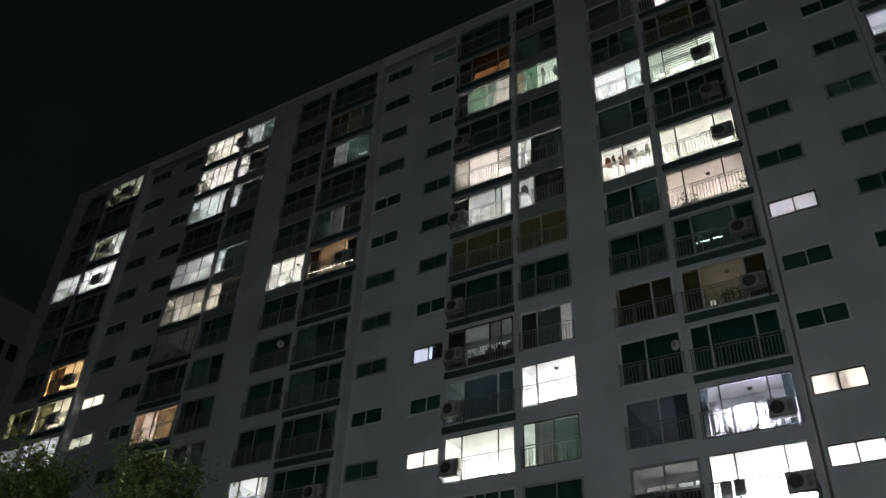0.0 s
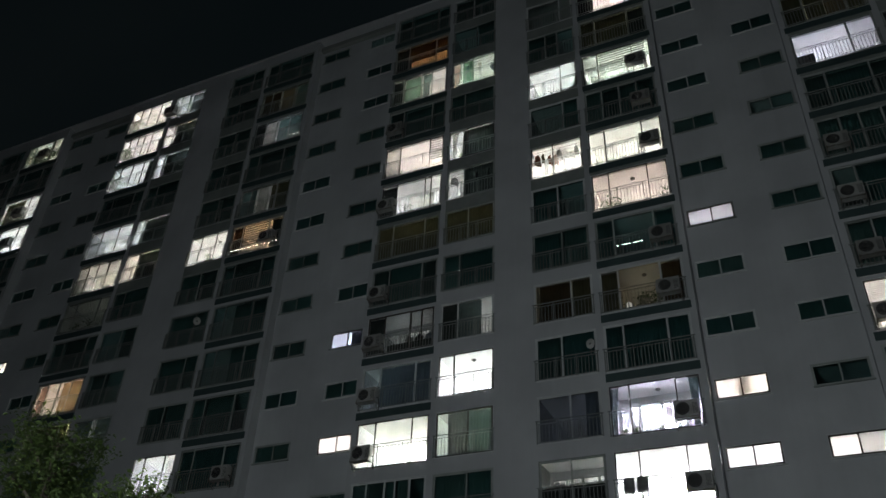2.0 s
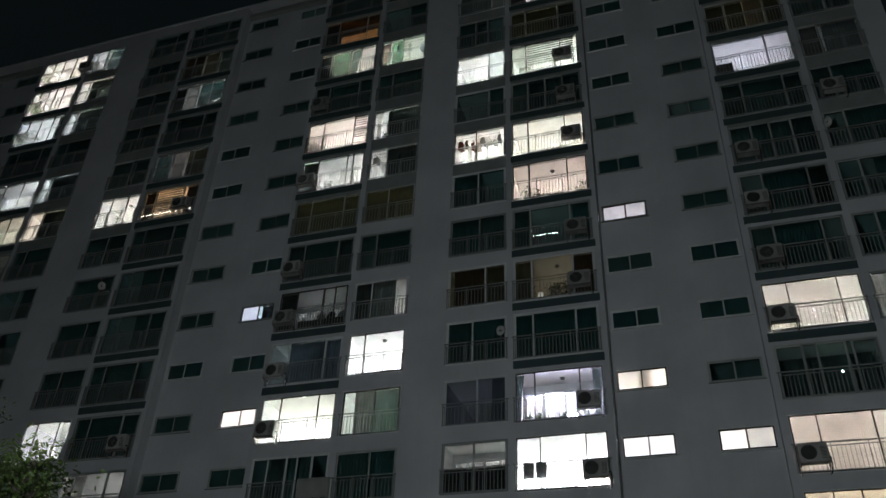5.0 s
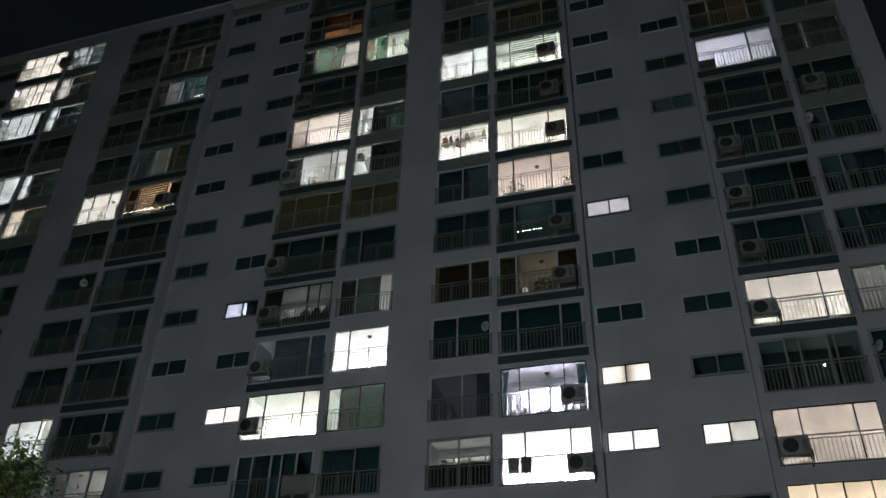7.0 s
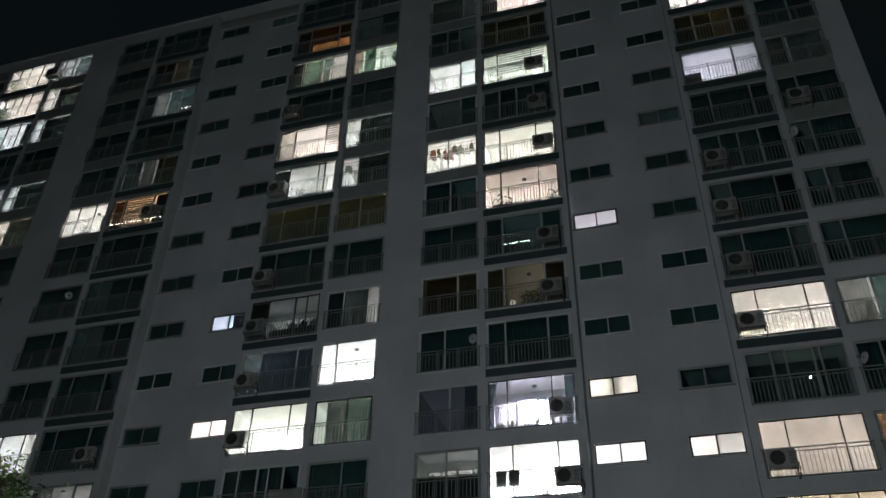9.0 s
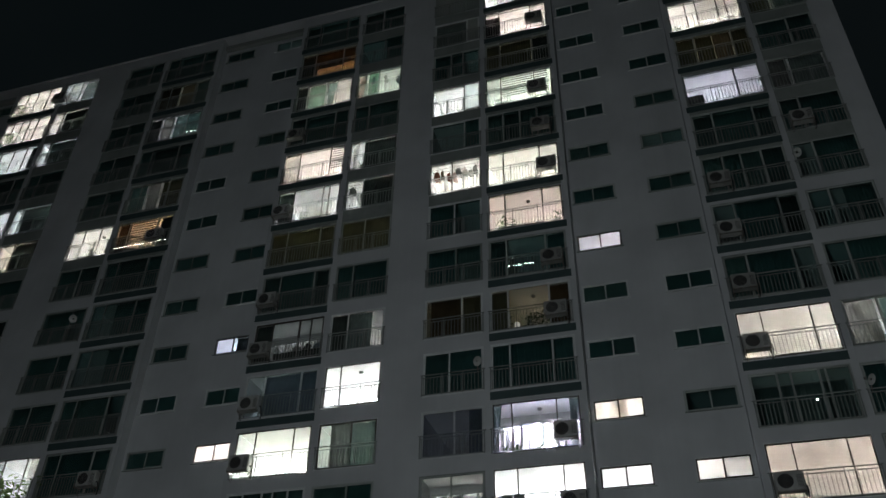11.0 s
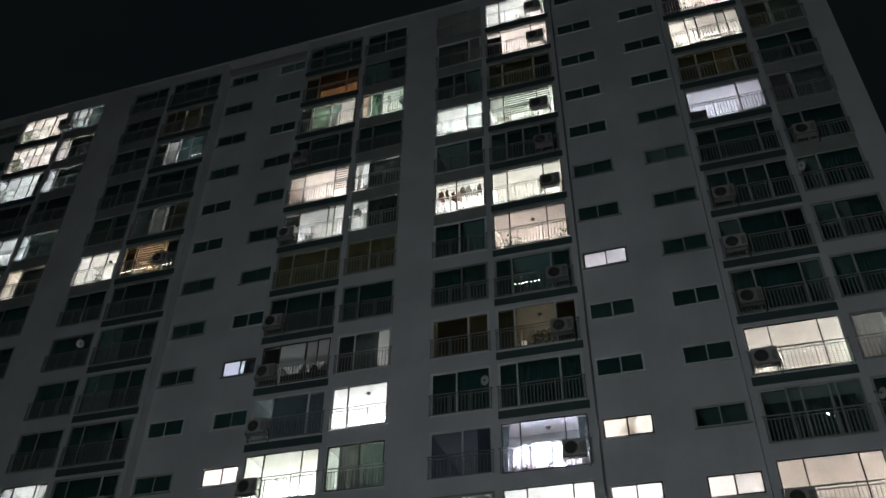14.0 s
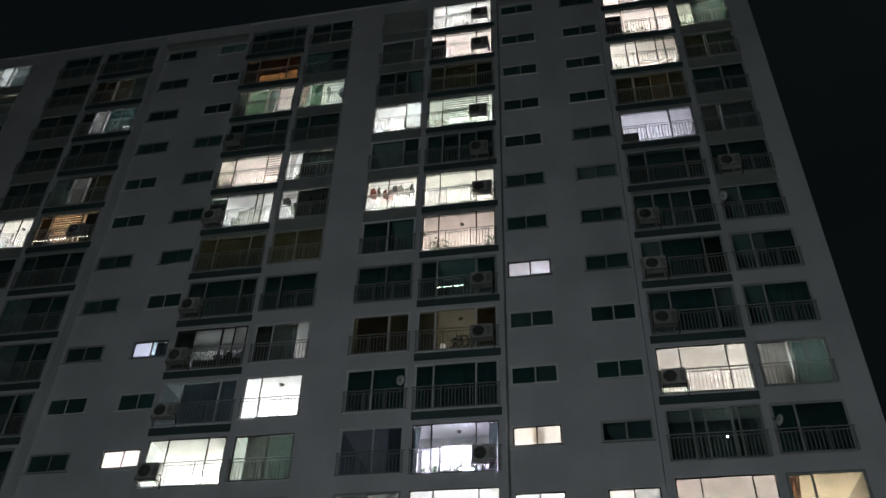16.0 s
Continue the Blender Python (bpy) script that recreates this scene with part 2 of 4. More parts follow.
box(bm, -90, 60, -42, -26, 0.0, 0.03)
structure("pavement", bm, PAVE, "grey paved yard in front of the apartment block", "pavement")

# ---------------------------------------------------------------- the front wall
bm = bmesh.new()
zt = ROOF_Z
# piers from the ground to the parapet
piers = [(AXES[0] + N1, RIGHT), (AXES[1] + N1, AXES[0] - N1), (bx(5, N1), AXES[1] - N1), (LEFT, AXES[2] - N1)]
for a, b in piers:
    box(bm, a, b, 0.0, DEPTH, 0, zt)
for bay in BAYS:
    # jamb beside the bedroom wall, and the post between the two balconies
    box(bm, bx(bay, EDGE), bx(bay, W0), 0.003, DEPTH, 0, zt)
    box(bm, bx(bay, W1), bx(bay, N0), 0.004, 0.30, 0, zt)
wall_front = structure("wall_front", bm, WALL, "white painted concrete piers of the apartment block, rain-stained", "wall")

BOXES = {}


def slab_piece(name, parent, material, x0, x1, y0, y1, z0, z1):
    """A box as a part of the wall; boxes of one size share their mesh."""
    key = (name, material.name, round(abs(x1 - x0), 4), round(y1 - y0, 4), round(z1 - z0, 4))
    if key not in BOXES:
        bm = bmesh.new()
        box(bm, 0, key[2], 0, key[3], 0, key[4])
        BOXES[key] = mesh_of(bm, name, material)
    return piece(name, BOXES[key], parent, (min(x0, x1), y0, z0))


for bay in BAYS:
    for k in range(LOW, TOP + 1):
        z = head(k)
        up = zt - z - 0.002 if k == TOP else STOREY - 2.07
        # Upper storeys take the darkened BAND, lower ones the plain wall colour.
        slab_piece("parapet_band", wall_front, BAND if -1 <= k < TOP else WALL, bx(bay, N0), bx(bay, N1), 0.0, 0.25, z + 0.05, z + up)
        if k == TOP:
            slab_piece("parapet_band", wall_front, WALL, bx(bay, W0), bx(bay, W1), 0.0, 0.25, z + 0.08, zt - 0.002)
        else:
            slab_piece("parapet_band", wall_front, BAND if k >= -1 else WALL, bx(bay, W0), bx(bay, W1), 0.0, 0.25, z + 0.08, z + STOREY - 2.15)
            if k >= -5:
                slab_piece("teal_band", wall_front, TEAL, bx(bay, W0 - 0.1), bx(bay, W1 + 0.04), -0.05, 0.0, z + 0.25, z + STOREY - 2.20)
    z = head(LOW)
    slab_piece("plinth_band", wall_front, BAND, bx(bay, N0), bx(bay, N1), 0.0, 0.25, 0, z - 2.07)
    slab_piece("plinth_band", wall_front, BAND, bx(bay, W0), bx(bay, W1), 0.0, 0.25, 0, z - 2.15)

SILL = 0.92


def win(group, side):
    """Inner and outer edge of a bedroom window, from the group's axis."""
    return (0.70, 2.93) if (group, side) == (2, -1) else (0.76, 2.82)


for i, axis in enumerate(AXES):
    bm = bmesh.new()
    box(bm, axis - win(i, -1)[0], axis + win(i, 1)[0], SET_BACK, SET_BACK + 0.2, 0, zt)
    wall_bedrooms = structure("wall_bedrooms_%d" % (i + 1), bm, WALL, "white painted bedroom wall set back between the balconies", "wall")
    for s in (-1, 1):
        near, far = win(i, s)
        edge = (EDGE + 0.02 + (0.55 if (i, s) == (2, 1) else 0))
        slab_piece("wall_strip", wall_bedrooms, WALL, axis + s * far, axis + s * edge, SET_BACK, SET_BACK + 0.2, 0, zt)
        for k in range(LOW, TOP + 1):
            slab_piece("spandrel", wall_bedrooms, WALL, axis + s * near, axis + s * far, SET_BACK, SET_BACK + 0.2, head(k), zt if k == TOP else head(k + 1) - SILL)
        slab_piece("spandrel", wall_bedrooms, WALL, axis + s * near, axis + s * far, SET_BACK, SET_BACK + 0.2, 0, head(LOW) - SILL)

# roof, coping, far walls and inner walls
bm = bmesh.new()
box(bm, LEFT, RIGHT, 0.3, DEPTH, zt - 0.75, zt - 0.4)
structure("roof", bm, ROOF, "flat grey screeded roof behind the parapet", "roof")
bm = bmesh.new()
box(bm, LEFT - 0.06, RIGHT + 0.06, -0.07, SET_BACK + 0.3, zt, zt + 0.10)
box(bm, LEFT - 0.06, RIGHT + 0.06, DEPTH, DEPTH + 0.3, zt, zt + 0.10)
structure("trim_coping", bm, WALL, "pale concrete coping along the roof edge", "trim")
bm = bmesh.new()
box(bm, LEFT, RIGHT, DEPTH, DEPTH + 0.25, 0, zt)
structure("wall_back", bm, WALL, "plain painted wall closing the back of the block", "wall")
bm = bmesh.new()
for axis in AXES:
    box(bm, axis - 0.08, axis + 0.08, SET_BACK + 0.2, DEPTH, 0, zt - 0.8)
for bay in BAYS:
    box(bm, bx(bay, N0 - 0.2), bx(bay, N0 - 0.1), 0.30, DEPTH, 0, zt - 0.8)
structure("wall_partitions", bm, ROOM_WALL, "papered partition walls between the flats' rooms", "wall")
bm, bm_floor = bmesh.new(), bmesh.new()
for k in range(LOW, TOP + 1):
    for left, right in ((2, 1), (4, 3), (6, 5)):
        a, b = bx(left, N1), bx(right, N1)
        box(bm, a, b, SET_BACK + 0.2, DEPTH, head(k) + 0.1, head(k) + 0.57)
        for bay in (left, right):
            c, d = sorted((bx(bay, W0), bx(bay, N1)))
            box(bm, c, d, 0.25, SET_BACK + 0.2, head(k) + 0.1, head(k) + 0.57)
        box(bm_floor, a, b, SET_BACK + 0.2, DEPTH, head(k) - 2.23, head(k) - 2.2)
structure("ceiling", bm, CEIL, "white papered ceilings on concrete floor slabs", "ceiling")
structure("floor", bm_floor, WOOD, "brown laminate floors inside the flats", "floor")

# ---------------------------------------------------------------- things of the flats
def framed(name, at, w, z0, z1, mullions, panes, label, frame_mat=ALU, bar=0.04, deep=0.09, group="balcony windows", s=0.072, sash_mat=None):
    """A framed glass front of width w between z0 and z1: outer frame, a sash round each pane, the panes."""
    t = thing(name, at, label, "window", group)
    bm = bmesh.new()
    box(bm, 0, w, 0, deep, z1 - bar, z1)
    box(bm, 0, w, 0, deep, z0, z0 + bar)
    box(bm, 0, bar, 0.002, deep - 0.002, z0 + bar, z1 - bar)
    box(bm, w - bar, w, 0.002, deep - 0.002, z0 + bar, z1 - bar)
    part("window_frame", bm, frame_mat, t)
    edges = [0.0, *mullions, w]
    for i, (a, b) in enumerate(zip(edges[:-1], edges[1:])):
        y = 0.018 if i % 2 else 0.05
        l, r = max(a - 0.025, bar), min(b + 0.025, w - bar)
        bm = bmesh.new()
        box(bm, l, r, y - 0.014, y + 0.014, z1 - bar - s, z1 - bar)
        box(bm, l, r, y - 0.014, y + 0.014, z0 + bar, z0 + bar + s)
        box(bm, l, l + s, y - 0.013, y + 0.013, z0 + bar + s, z1 - bar - s)
        box(bm, r - s, r, y - 0.013, y + 0.013, z0 + bar + s, z1 - bar - s)
        sash_ob = part("sash", bm, sash_mat or frame_mat, t)
        bm = bmesh.new()
        box(bm, l + s, r - s, y - 0.003, y + 0.003, z0 + bar + s, z1 - bar - s)
        part("pane", bm, panes[i % len(panes)], sash_ob)
    return t


BALUSTER = {}


def baluster_mesh(h):
    if h not in BALUSTER:
        bm = bmesh.new()
        box(bm, -0.011, 0.011, -0.011, 0.011, 0, h)
        BALUSTER[h] = mesh_of(bm, "baluster", RAIL)
    return BALUSTER[h]


def railing(at, w, h, single):
    """A steel rail: top bar, second bar, bottom bar, stout posts and thin balusters."""
    t = thing("balcony_railing", at, "grey painted steel balcony railing with thin upright bars", "railing", "balcony railings")
    bm = bmesh.new()
    box(bm, -0.07, w + 0.07, -0.025, 0.025, h - 0.04, h)
    part("top_rail", bm, RAIL, t, bevel=0.008)
    bm = bmesh.new()
    box(bm, -0.03, w + 0.03, -0.014, 0.014, h - 0.17, h - 0.14)
    part("middle_rail", bm, RAIL, t)
    bm = bmesh.new()
    box(bm, -0.03, w + 0.03, -0.014, 0.014, 0.03, 0.06)
    part("bottom_rail", bm, RAIL, t)
    for s in (0, w):
        bm = bmesh.new()
        box(bm, s - 0.012, s + 0.012, 0.012, 0.085, h - 0.045, h - 0.012)
        part("wall_bracket", bm, RAIL, t)
    posts = [w * i / 3 for i in (0, 1, 2, 3)]
    for x in posts:
        bm = bmesh.new()
        box(bm, x - 0.019, x + 0.019, -0.019, 0.019, 0.0, h - 0.04)
        part("post", bm, RAIL, t)
    hb = round(h - 0.23, 3)
    n = int(w / 0.145)
    xs = [w * (i + 0.5) / n for i in range(n)]
    xs = [x for x in xs if min(abs(x - p) for p in posts) > 0.045]
    if single:
        me = baluster_mesh(hb)
        for x in xs:
            piece("baluster", me, t, (x, 0, 0.06))
    else:
        bm = bmesh.new()
        for x in xs:
            box(bm, x - 0.009, x + 0.009, -0.009, 0.009, 0.06, 0.06 + hb)
        tagged(part("bar_infill", bm, RAIL, t), kind="stuff")
    return t


def ac_unit():
    """An outdoor unit on a steel cradle hung on the railing; origin at the cradle's top."""
    t = thing("air_conditioner", (0, 0, 0), "cream air-conditioner outdoor unit on a steel cradle at the railing", "air conditioner", "outdoor units")
    bm = bmesh.new()
    box(bm, -0.48, 0.48, -0.36, -0.02, 0.02, 0.72)
    body = part("body", bm, SHELL, t, bevel=0.018)
    bm = bmesh.new()
    rod(bm, (-0.14, -0.362, 0.37), (-0.14, -0.366, 0.37), 0.26, 28)
    part("fan_recess", bm, DARK, body)
    bm = bmesh.new()
    for i in range(5):
        a = 2 * math.pi * i / 5
        c, s = math.cos(a), math.sin(a)
        vs = [bm.verts.new((-0.14 + c * r + -s * o, -0.369 - dy, 0.37 + s * r + c * o)) for r, o, dy in ((0.05, -0.02, 0), (0.23, -0.07, 0), (0.23, 0.05, 0.006), (0.05, 0.03, 0.006))]
        bm.faces.new(vs)
    r = bmesh.ops.solidify(bm, geom=bm.faces[:], thickness=0.003)
    part("fan_blade", bm, DARK, body)
    bm = bmesh.new()
    for rr in (0.09, 0.15, 0.21, 0.265):
        for i in range(24):
            a0, a1 = 2 * math.pi * i / 24, 2 * math.pi * (i + 1) / 24
            rod(bm, (-0.14 + rr * math.cos(a0), -0.378, 0.37 + rr * math.sin(a0)), (-0.14 + rr * math.cos(a1), -0.378, 0.37 + rr * math.sin(a1)), 0.004, 4)
    for i in range(8):
        a = 2 * math.pi * i / 8
        rod(bm, (-0.14, -0.378, 0.37), (-0.14 + 0.265 * math.cos(a), -0.378, 0.37 + 0.265 * math.sin(a)), 0.004, 4)
    part("fan_guard", bm, STEEL, body)
    bm = bmesh.new()
    for i in range(9):
        box(bm, 0.24, 0.43, -0.364, -0.355, 0.14 + 0.05 * i, 0.158 + 0.05 * i)
    part("louvre", bm, DARK, body)
    bm = bmesh.new()
    for x in (-0.46, 0.46):
        box(bm, x - 0.02, x + 0.02, -0.42, 0.06, -0.03, 0.02)
        box(bm, x - 0.018, x + 0.018, 0.02, 0.06, -0.03, 0.80)
        box(bm, x - 0.015, x + 0.015, -0.41, -0.375, 0.02, 0.16)
        rod(bm, (x, -0.38, -0.02), (x, 0.04, -0.32), 0.014, 6)
    box(bm, -0.48, 0.48, -0.42, -0.38, -0.028, 0.012)
    part("cradle", bm, STEEL, t)
    bm = bmesh.new()
    path = [(0.47, -0.2, 0.2), (0.53, -0.19, 0.24), (0.55, -0.14, 0.18), (0.56, -0.08, 0.0), (0.54, -0.02, -0.18), (0.5, 0.04, -0.3)]
    for a, b in zip(path[:-1], path[1:]):
        rod(bm, a, b, 0.02, 6)
    part("pipe", bm, DARK, t, smooth=True)
    return t


def dish():
    t = thing("satellite_dish", (0, 0, 0), "small pale satellite dish clamped to the balcony railing", "satellite dish", "dishes")
    bm = bmesh.new()
    rows, sides = 5, 24
    q = Euler((radians(-58), 0, radians(48))).to_matrix()
    for off in (0.0, -0.012):
        rings = []
        for i in range(rows + 1):
            r = 0.20 * i / rows
            rings.append([bm.verts.new(q @ Vector((r * math.cos(2 * math.pi * j / sides), r * 1.08 * math.sin(2 * math.pi * j / sides), -0.9 * r * r + off)) + Vector((0, -0.22, 0.25))) for j in range(sides)])
        for a, b in zip(rings[1:-1], rings[2:]):
            for j in range(sides):
                bm.faces.new((a[j], a[(j + 1) % sides], b[(j + 1) % sides], b[j]))
        bm.faces.new(rings[1])
    part("reflector", bm, DISH, t, smooth=True)
    bm = bmesh.new()
    rod(bm, (0, 0.0, -0.12), (0, -0.03, 0.22), 0.02, 8)
    rod(bm, (0, -0.03, 0.22), (0, -0.2, 0.26), 0.018, 8)
    part("mount", bm, STEEL, t)
    bm = bmesh.new()
    tip = q @ Vector((0, 0.0, 0.3)) + Vector((0, -0.22, 0.25))
    rod(bm, q @ Vector((0, -0.20, -0.03)) + Vector((0, -0.22, 0.25)), tip, 0.01, 6)
    rod(bm, tip, tip + q @ Vector((0, 0.02, -0.09)), 0.028, 10)
    part("receiver", bm, STEEL, t)
    return t


def curtain(x0, x1, y, z0, z1, cloth, label="", fold=0.03, gather=0.0):
    """A hanging curtain or added tone sheet with folds; gather draws its hem towards x0."""
    w = x1 - x0
    n = max(int(abs(w) / 0.05), 8)
    bm = bmesh.new()
    ph = random.uniform(0, 6)
    cols = []
    for i in range(n + 1):
        u = i / n
        off = fold * math.sin(u * abs(w) * 42 + ph) + 0.4 * fold * math.sin(u * abs(w) * 17 + 2 * ph)
        col = []
        for j in range(6):
            v = j / 5
            g = 1 - gather * math.sin(min(v * 1.15, 1) * math.pi * 0.5)
            col.append(bm.verts.new((x0 + w * u * g, y + off * (0.6 + 0.5 * v), z1 + (z0 - z1) * v)))
        cols.append(col)
    for a, b in zip(cols[:-1], cols[1:]):
        for j in range(5):
            bm.faces.new((a[j], b[j], b[j + 1], a[j + 1]))
    bmesh.ops.solidify(bm, geom=bm.faces[:], thickness=0.004)
    t = thing("curtain", (0, 0, 0), label or cloth + " fabric curtain or added tone sheet hanging in folds behind the window", "curtain", "curtains")
    part("fabric", bm, CLOTH[cloth], t, smooth=True)
    bm = bmesh.new()
    rod(bm, (min(x0, x1) - 0.05, y, z1 + 0.02), (max(x0, x1) + 0.05, y, z1 + 0.02), 0.012, 6)
    part("curtain_rail", bm, STEEL, t)
    return t


def blind(x0, x1, y, z0, z1, tilt=66, pitch=0.09, slat=None):
    t = thing("window_blind", (0, 0, 0), "white slatted blind lowered behind the window", "blind", "blinds")
    w = abs(x1 - x0)
    bm = bmesh.new()
    q = Euler((radians(tilt), 0, 0)).to_matrix()
    vs = [(-w / 2, -0.045, 0), (w / 2, -0.045, 0), (w / 2, 0.045, 0), (-w / 2, 0.045, 0)]
    lo = [bm.verts.new(q @ Vector(v)) for v in vs]
    hi = [bm.verts.new(q @ (Vector(v) + Vector((0, 0, 0.004)))) for v in vs]
    bm.faces.new(lo[::-1]), bm.faces.new(hi)
    for i in range(4):
        bm.faces.new((lo[i], lo[(i + 1) % 4], hi[(i + 1) % 4], hi[i]))
    me = mesh_of(bm, "slat", slat or SLAT)
    n = int((z1 - z0) / pitch)
    for i in range(n):
        piece("slat", me, t, ((x0 + x1) / 2, y, z1 - 0.08 - pitch * i))
    bm = bmesh.new()
    box(bm, x0, x1, y - 0.03, y + 0.03, z1 - 0.04, z1)
    part("head_rail", bm, SLAT, t)
    return t


def ceiling_lamp(x, y, z, colour, strength, size=0.6, drop=0.10):
    t = thing("ceiling_lamp", (x, y, z), "lit square ceiling lamp with a white diffuser", "lamp", "room lamps")
    bm = bmesh.new()
    box(bm, -0.1, 0.1, -0.1, 0.1, -drop, 0.0)
    part("base", bm, SLAT, t)
    bm = bmesh.new()
    box(bm, -size / 2, size / 2, -size / 2, size / 2, -drop - 0.11, -drop)
    part("diffuser", bm, lamp_glow(colour, strength), t, "glowing diffuser")
    return t


# Added lamp, unseen behind the sill, that gives dim rooms their glow.
def floor_lamp(x, y, z, colour, strength):
    t = thing("floor_lamp", (x, y, z), "added low lamp with a round shade, out of view inside the room", "lamp", "floor lamps")
    bm = bmesh.new()
    rod(bm, (0, 0, 0), (0, 0, 0.03), 0.15, 16)
    part("base", bm, STEEL, t)
    bm = bmesh.new()
    rod(bm, (0, 0, 0.03), (0, 0, 0.40), 0.012, 8)
    part("pole", bm, STEEL, t)
    bm = bmesh.new()
    rod(bm, (0, 0, 0.36), (0, 0, 0.56), 0.2, 16, 0.14)
    part("shade", bm, lamp_glow(colour, strength), t, "glowing fabric shade")
    return t


def unlit_dome(x, y, z):
    t = thing("balcony_lamp", (x, y, z), "round unlit glass lamp on the balcony ceiling", "lamp", "balcony lamps")
    bm = bmesh.new()
    for i in range(5):
        a, b = i / 5 * math.pi / 2, (i + 1) / 5 * math.pi / 2
        rod(bm, (0, 0, -0.03 - 0.07 * math.sin(a)), (0, 0, -0.03 - 0.07 * math.sin(b)), 0.10 * math.cos(a), 16, max(0.10 * math.cos(b), 0.005))
    part("shade", bm, CLOTH["grey"], t, smooth=True)
    bm = bmesh.new()
    rod(bm, (0, 0, -0.03), (0, 0, 0), 0.11, 16)
    part("base", bm, STEEL, t)
    return t


def garment(x, y, z, w, h, cloth, angle=0.0):
    """A shirt or cloth on a hanger: sloping shoulders, hem uneven."""
    t = thing("hanging_garment", (x, y, z), cloth + " garment drying on a hanger", "laundry", "laundry")
    t.rotation_euler = (0, 0, angle)
    bm = bmesh.new()
    n, grid = 8, []
    for i in range(n + 1):
        u = i / n * 2 - 1
        col = []
        for j in range(7):
            v = j / 6
            spread = 0.30 + 0.70 * min(v * 5, 1) ** 0.7
            drop = 0.02 + 0.10 * abs(u) * (1 - v)
            col.append(bm.verts.new((u * w / 2 * spread, 0.035 * math.sin(5 * u + 9 * v + x * 7), -drop - h * v * (1 + 0.05 * math.sin(4 * u + x)))))
        grid.append(col)
    for a, b in zip(grid[:-1], grid[1:]):
        for j in range(6):
            bm.faces.new((a[j], b[j], b[j + 1], a[j + 1]))
    bmesh.ops.solidify(bm, geom=bm.faces[:], thickness=0.012)
    part("fabric", bm, CLOTH[cloth], t, smooth=True)
    bm = bmesh.new()
    rod(bm, (0, 0, -0.03), (0, 0, 0.06), 0.005, 5)
    rod(bm, (-w * 0.35, 0, -0.07), (0, 0, -0.01), 0.006, 5)
    rod(bm, (w * 0.35, 0, -0.07), (0, 0, -0.01), 0.006, 5)
    part("hanger", bm, STEEL, t)
    return t


def towel(x, rail_z):
    """A towel folded over the top rail, its two halves hanging in front and behind."""
    t = thing("hanging_towel", (x, -0.085, rail_z), "grey towel folded over the balcony railing", "laundry", "laundry")
    bm = bmesh.new()
    profile = [(-0.045, -0.62), (-0.04, -0.3), (-0.035, 0.0), (0.0, 0.035), (0.035, 0.0), (0.04, -0.25), (0.045, -0.5)]
    cols = [[bm.verts.new((-0.21 + 0.07 * i, y + 0.006 * math.sin(2.1 * i + 3 * z), z + 0.012 * math.sin(i + z))) for y, z in profile] for i in range(7)]
    for a, b in zip(cols[:-1], cols[1:]):
        for j in range(len(profile) - 1):
            bm.faces.new((a[j], b[j], b[j + 1], a[j + 1]))
    bmesh.ops.solidify(bm, geom=bm.faces[:], thickness=0.006)
    part("fabric", bm, CLOTH["grey"], t, smooth=True)
    return t


def drying_rod(x0, x1, y, z):
    t = thing("drying_rod", (0, 0, 0), "thin metal clothes-drying rod under the balcony ceiling", "drying rack")
    for dy in (-0.12, 0.12):
        bm = bmesh.new()
        rod(bm, (x0, y + dy, z), (x1, y + dy, z), 0.012, 6)
        part("bar", bm, STEEL, t)
    for x in (x0 + 0.2, x1 - 0.2) if x1 > x0 else (x0 - 0.2, x1 + 0.2):
        bm = bmesh.new()
        rod(bm, (x, y, z), (x, y, z + 0.42), 0.006, 5)
        rod(bm, (x, y - 0.12, z), (x, y + 0.12, z), 0.006, 5)
        part("hanger_wire", bm, STEEL, t)
    return t


def pot_plant(x, y, z, h=0.7, n=60, spread=0.28):
    t = thing("potted_plant", (x, y, z), "leafy green plant in a clay pot on the balcony", "plant", "balcony plants")
    bm = bmesh.new()
    rod(bm, (0, 0, 0), (0, 0, 0.22), 0.10, 14, 0.14)
    rod(bm, (0, 0, 0.2), (0, 0, 0.24), 0.155, 14)
    part("pot", bm, POT, t)
    bm = bmesh.new()
    for _ in range(7):
        rod(bm, (0, 0, 0.2), (random.uniform(-1, 1) * spread, random.uniform(-1, 1) * spread * 0.7, h * random.uniform(0.6, 1)), 0.006, 4)
    part("stem", bm, BARK, t)
    bm = bmesh.new()
    for _ in range(n):
        c = Vector((random.gauss(0, spread * 0.6), random.gauss(0, spread * 0.45), 0.25 + (h - 0.2) * random.random() ** 0.7))
        q = Euler((random.uniform(-1, 1), random.uniform(-1, 1), random.uniform(0, 6.3))).to_matrix()
        s = random.uniform(0.06, 0.12)
        bm.faces.new([bm.verts.new(c + q @ Vector(v)) for v in ((0, -s, 0), (s * 0.4, 0, 0.01), (0, s, 0), (-s * 0.4, 0, 0.01))])
    tagged(part("leaves", bm, POT_LEAF, t), kind="stuff")
    return t


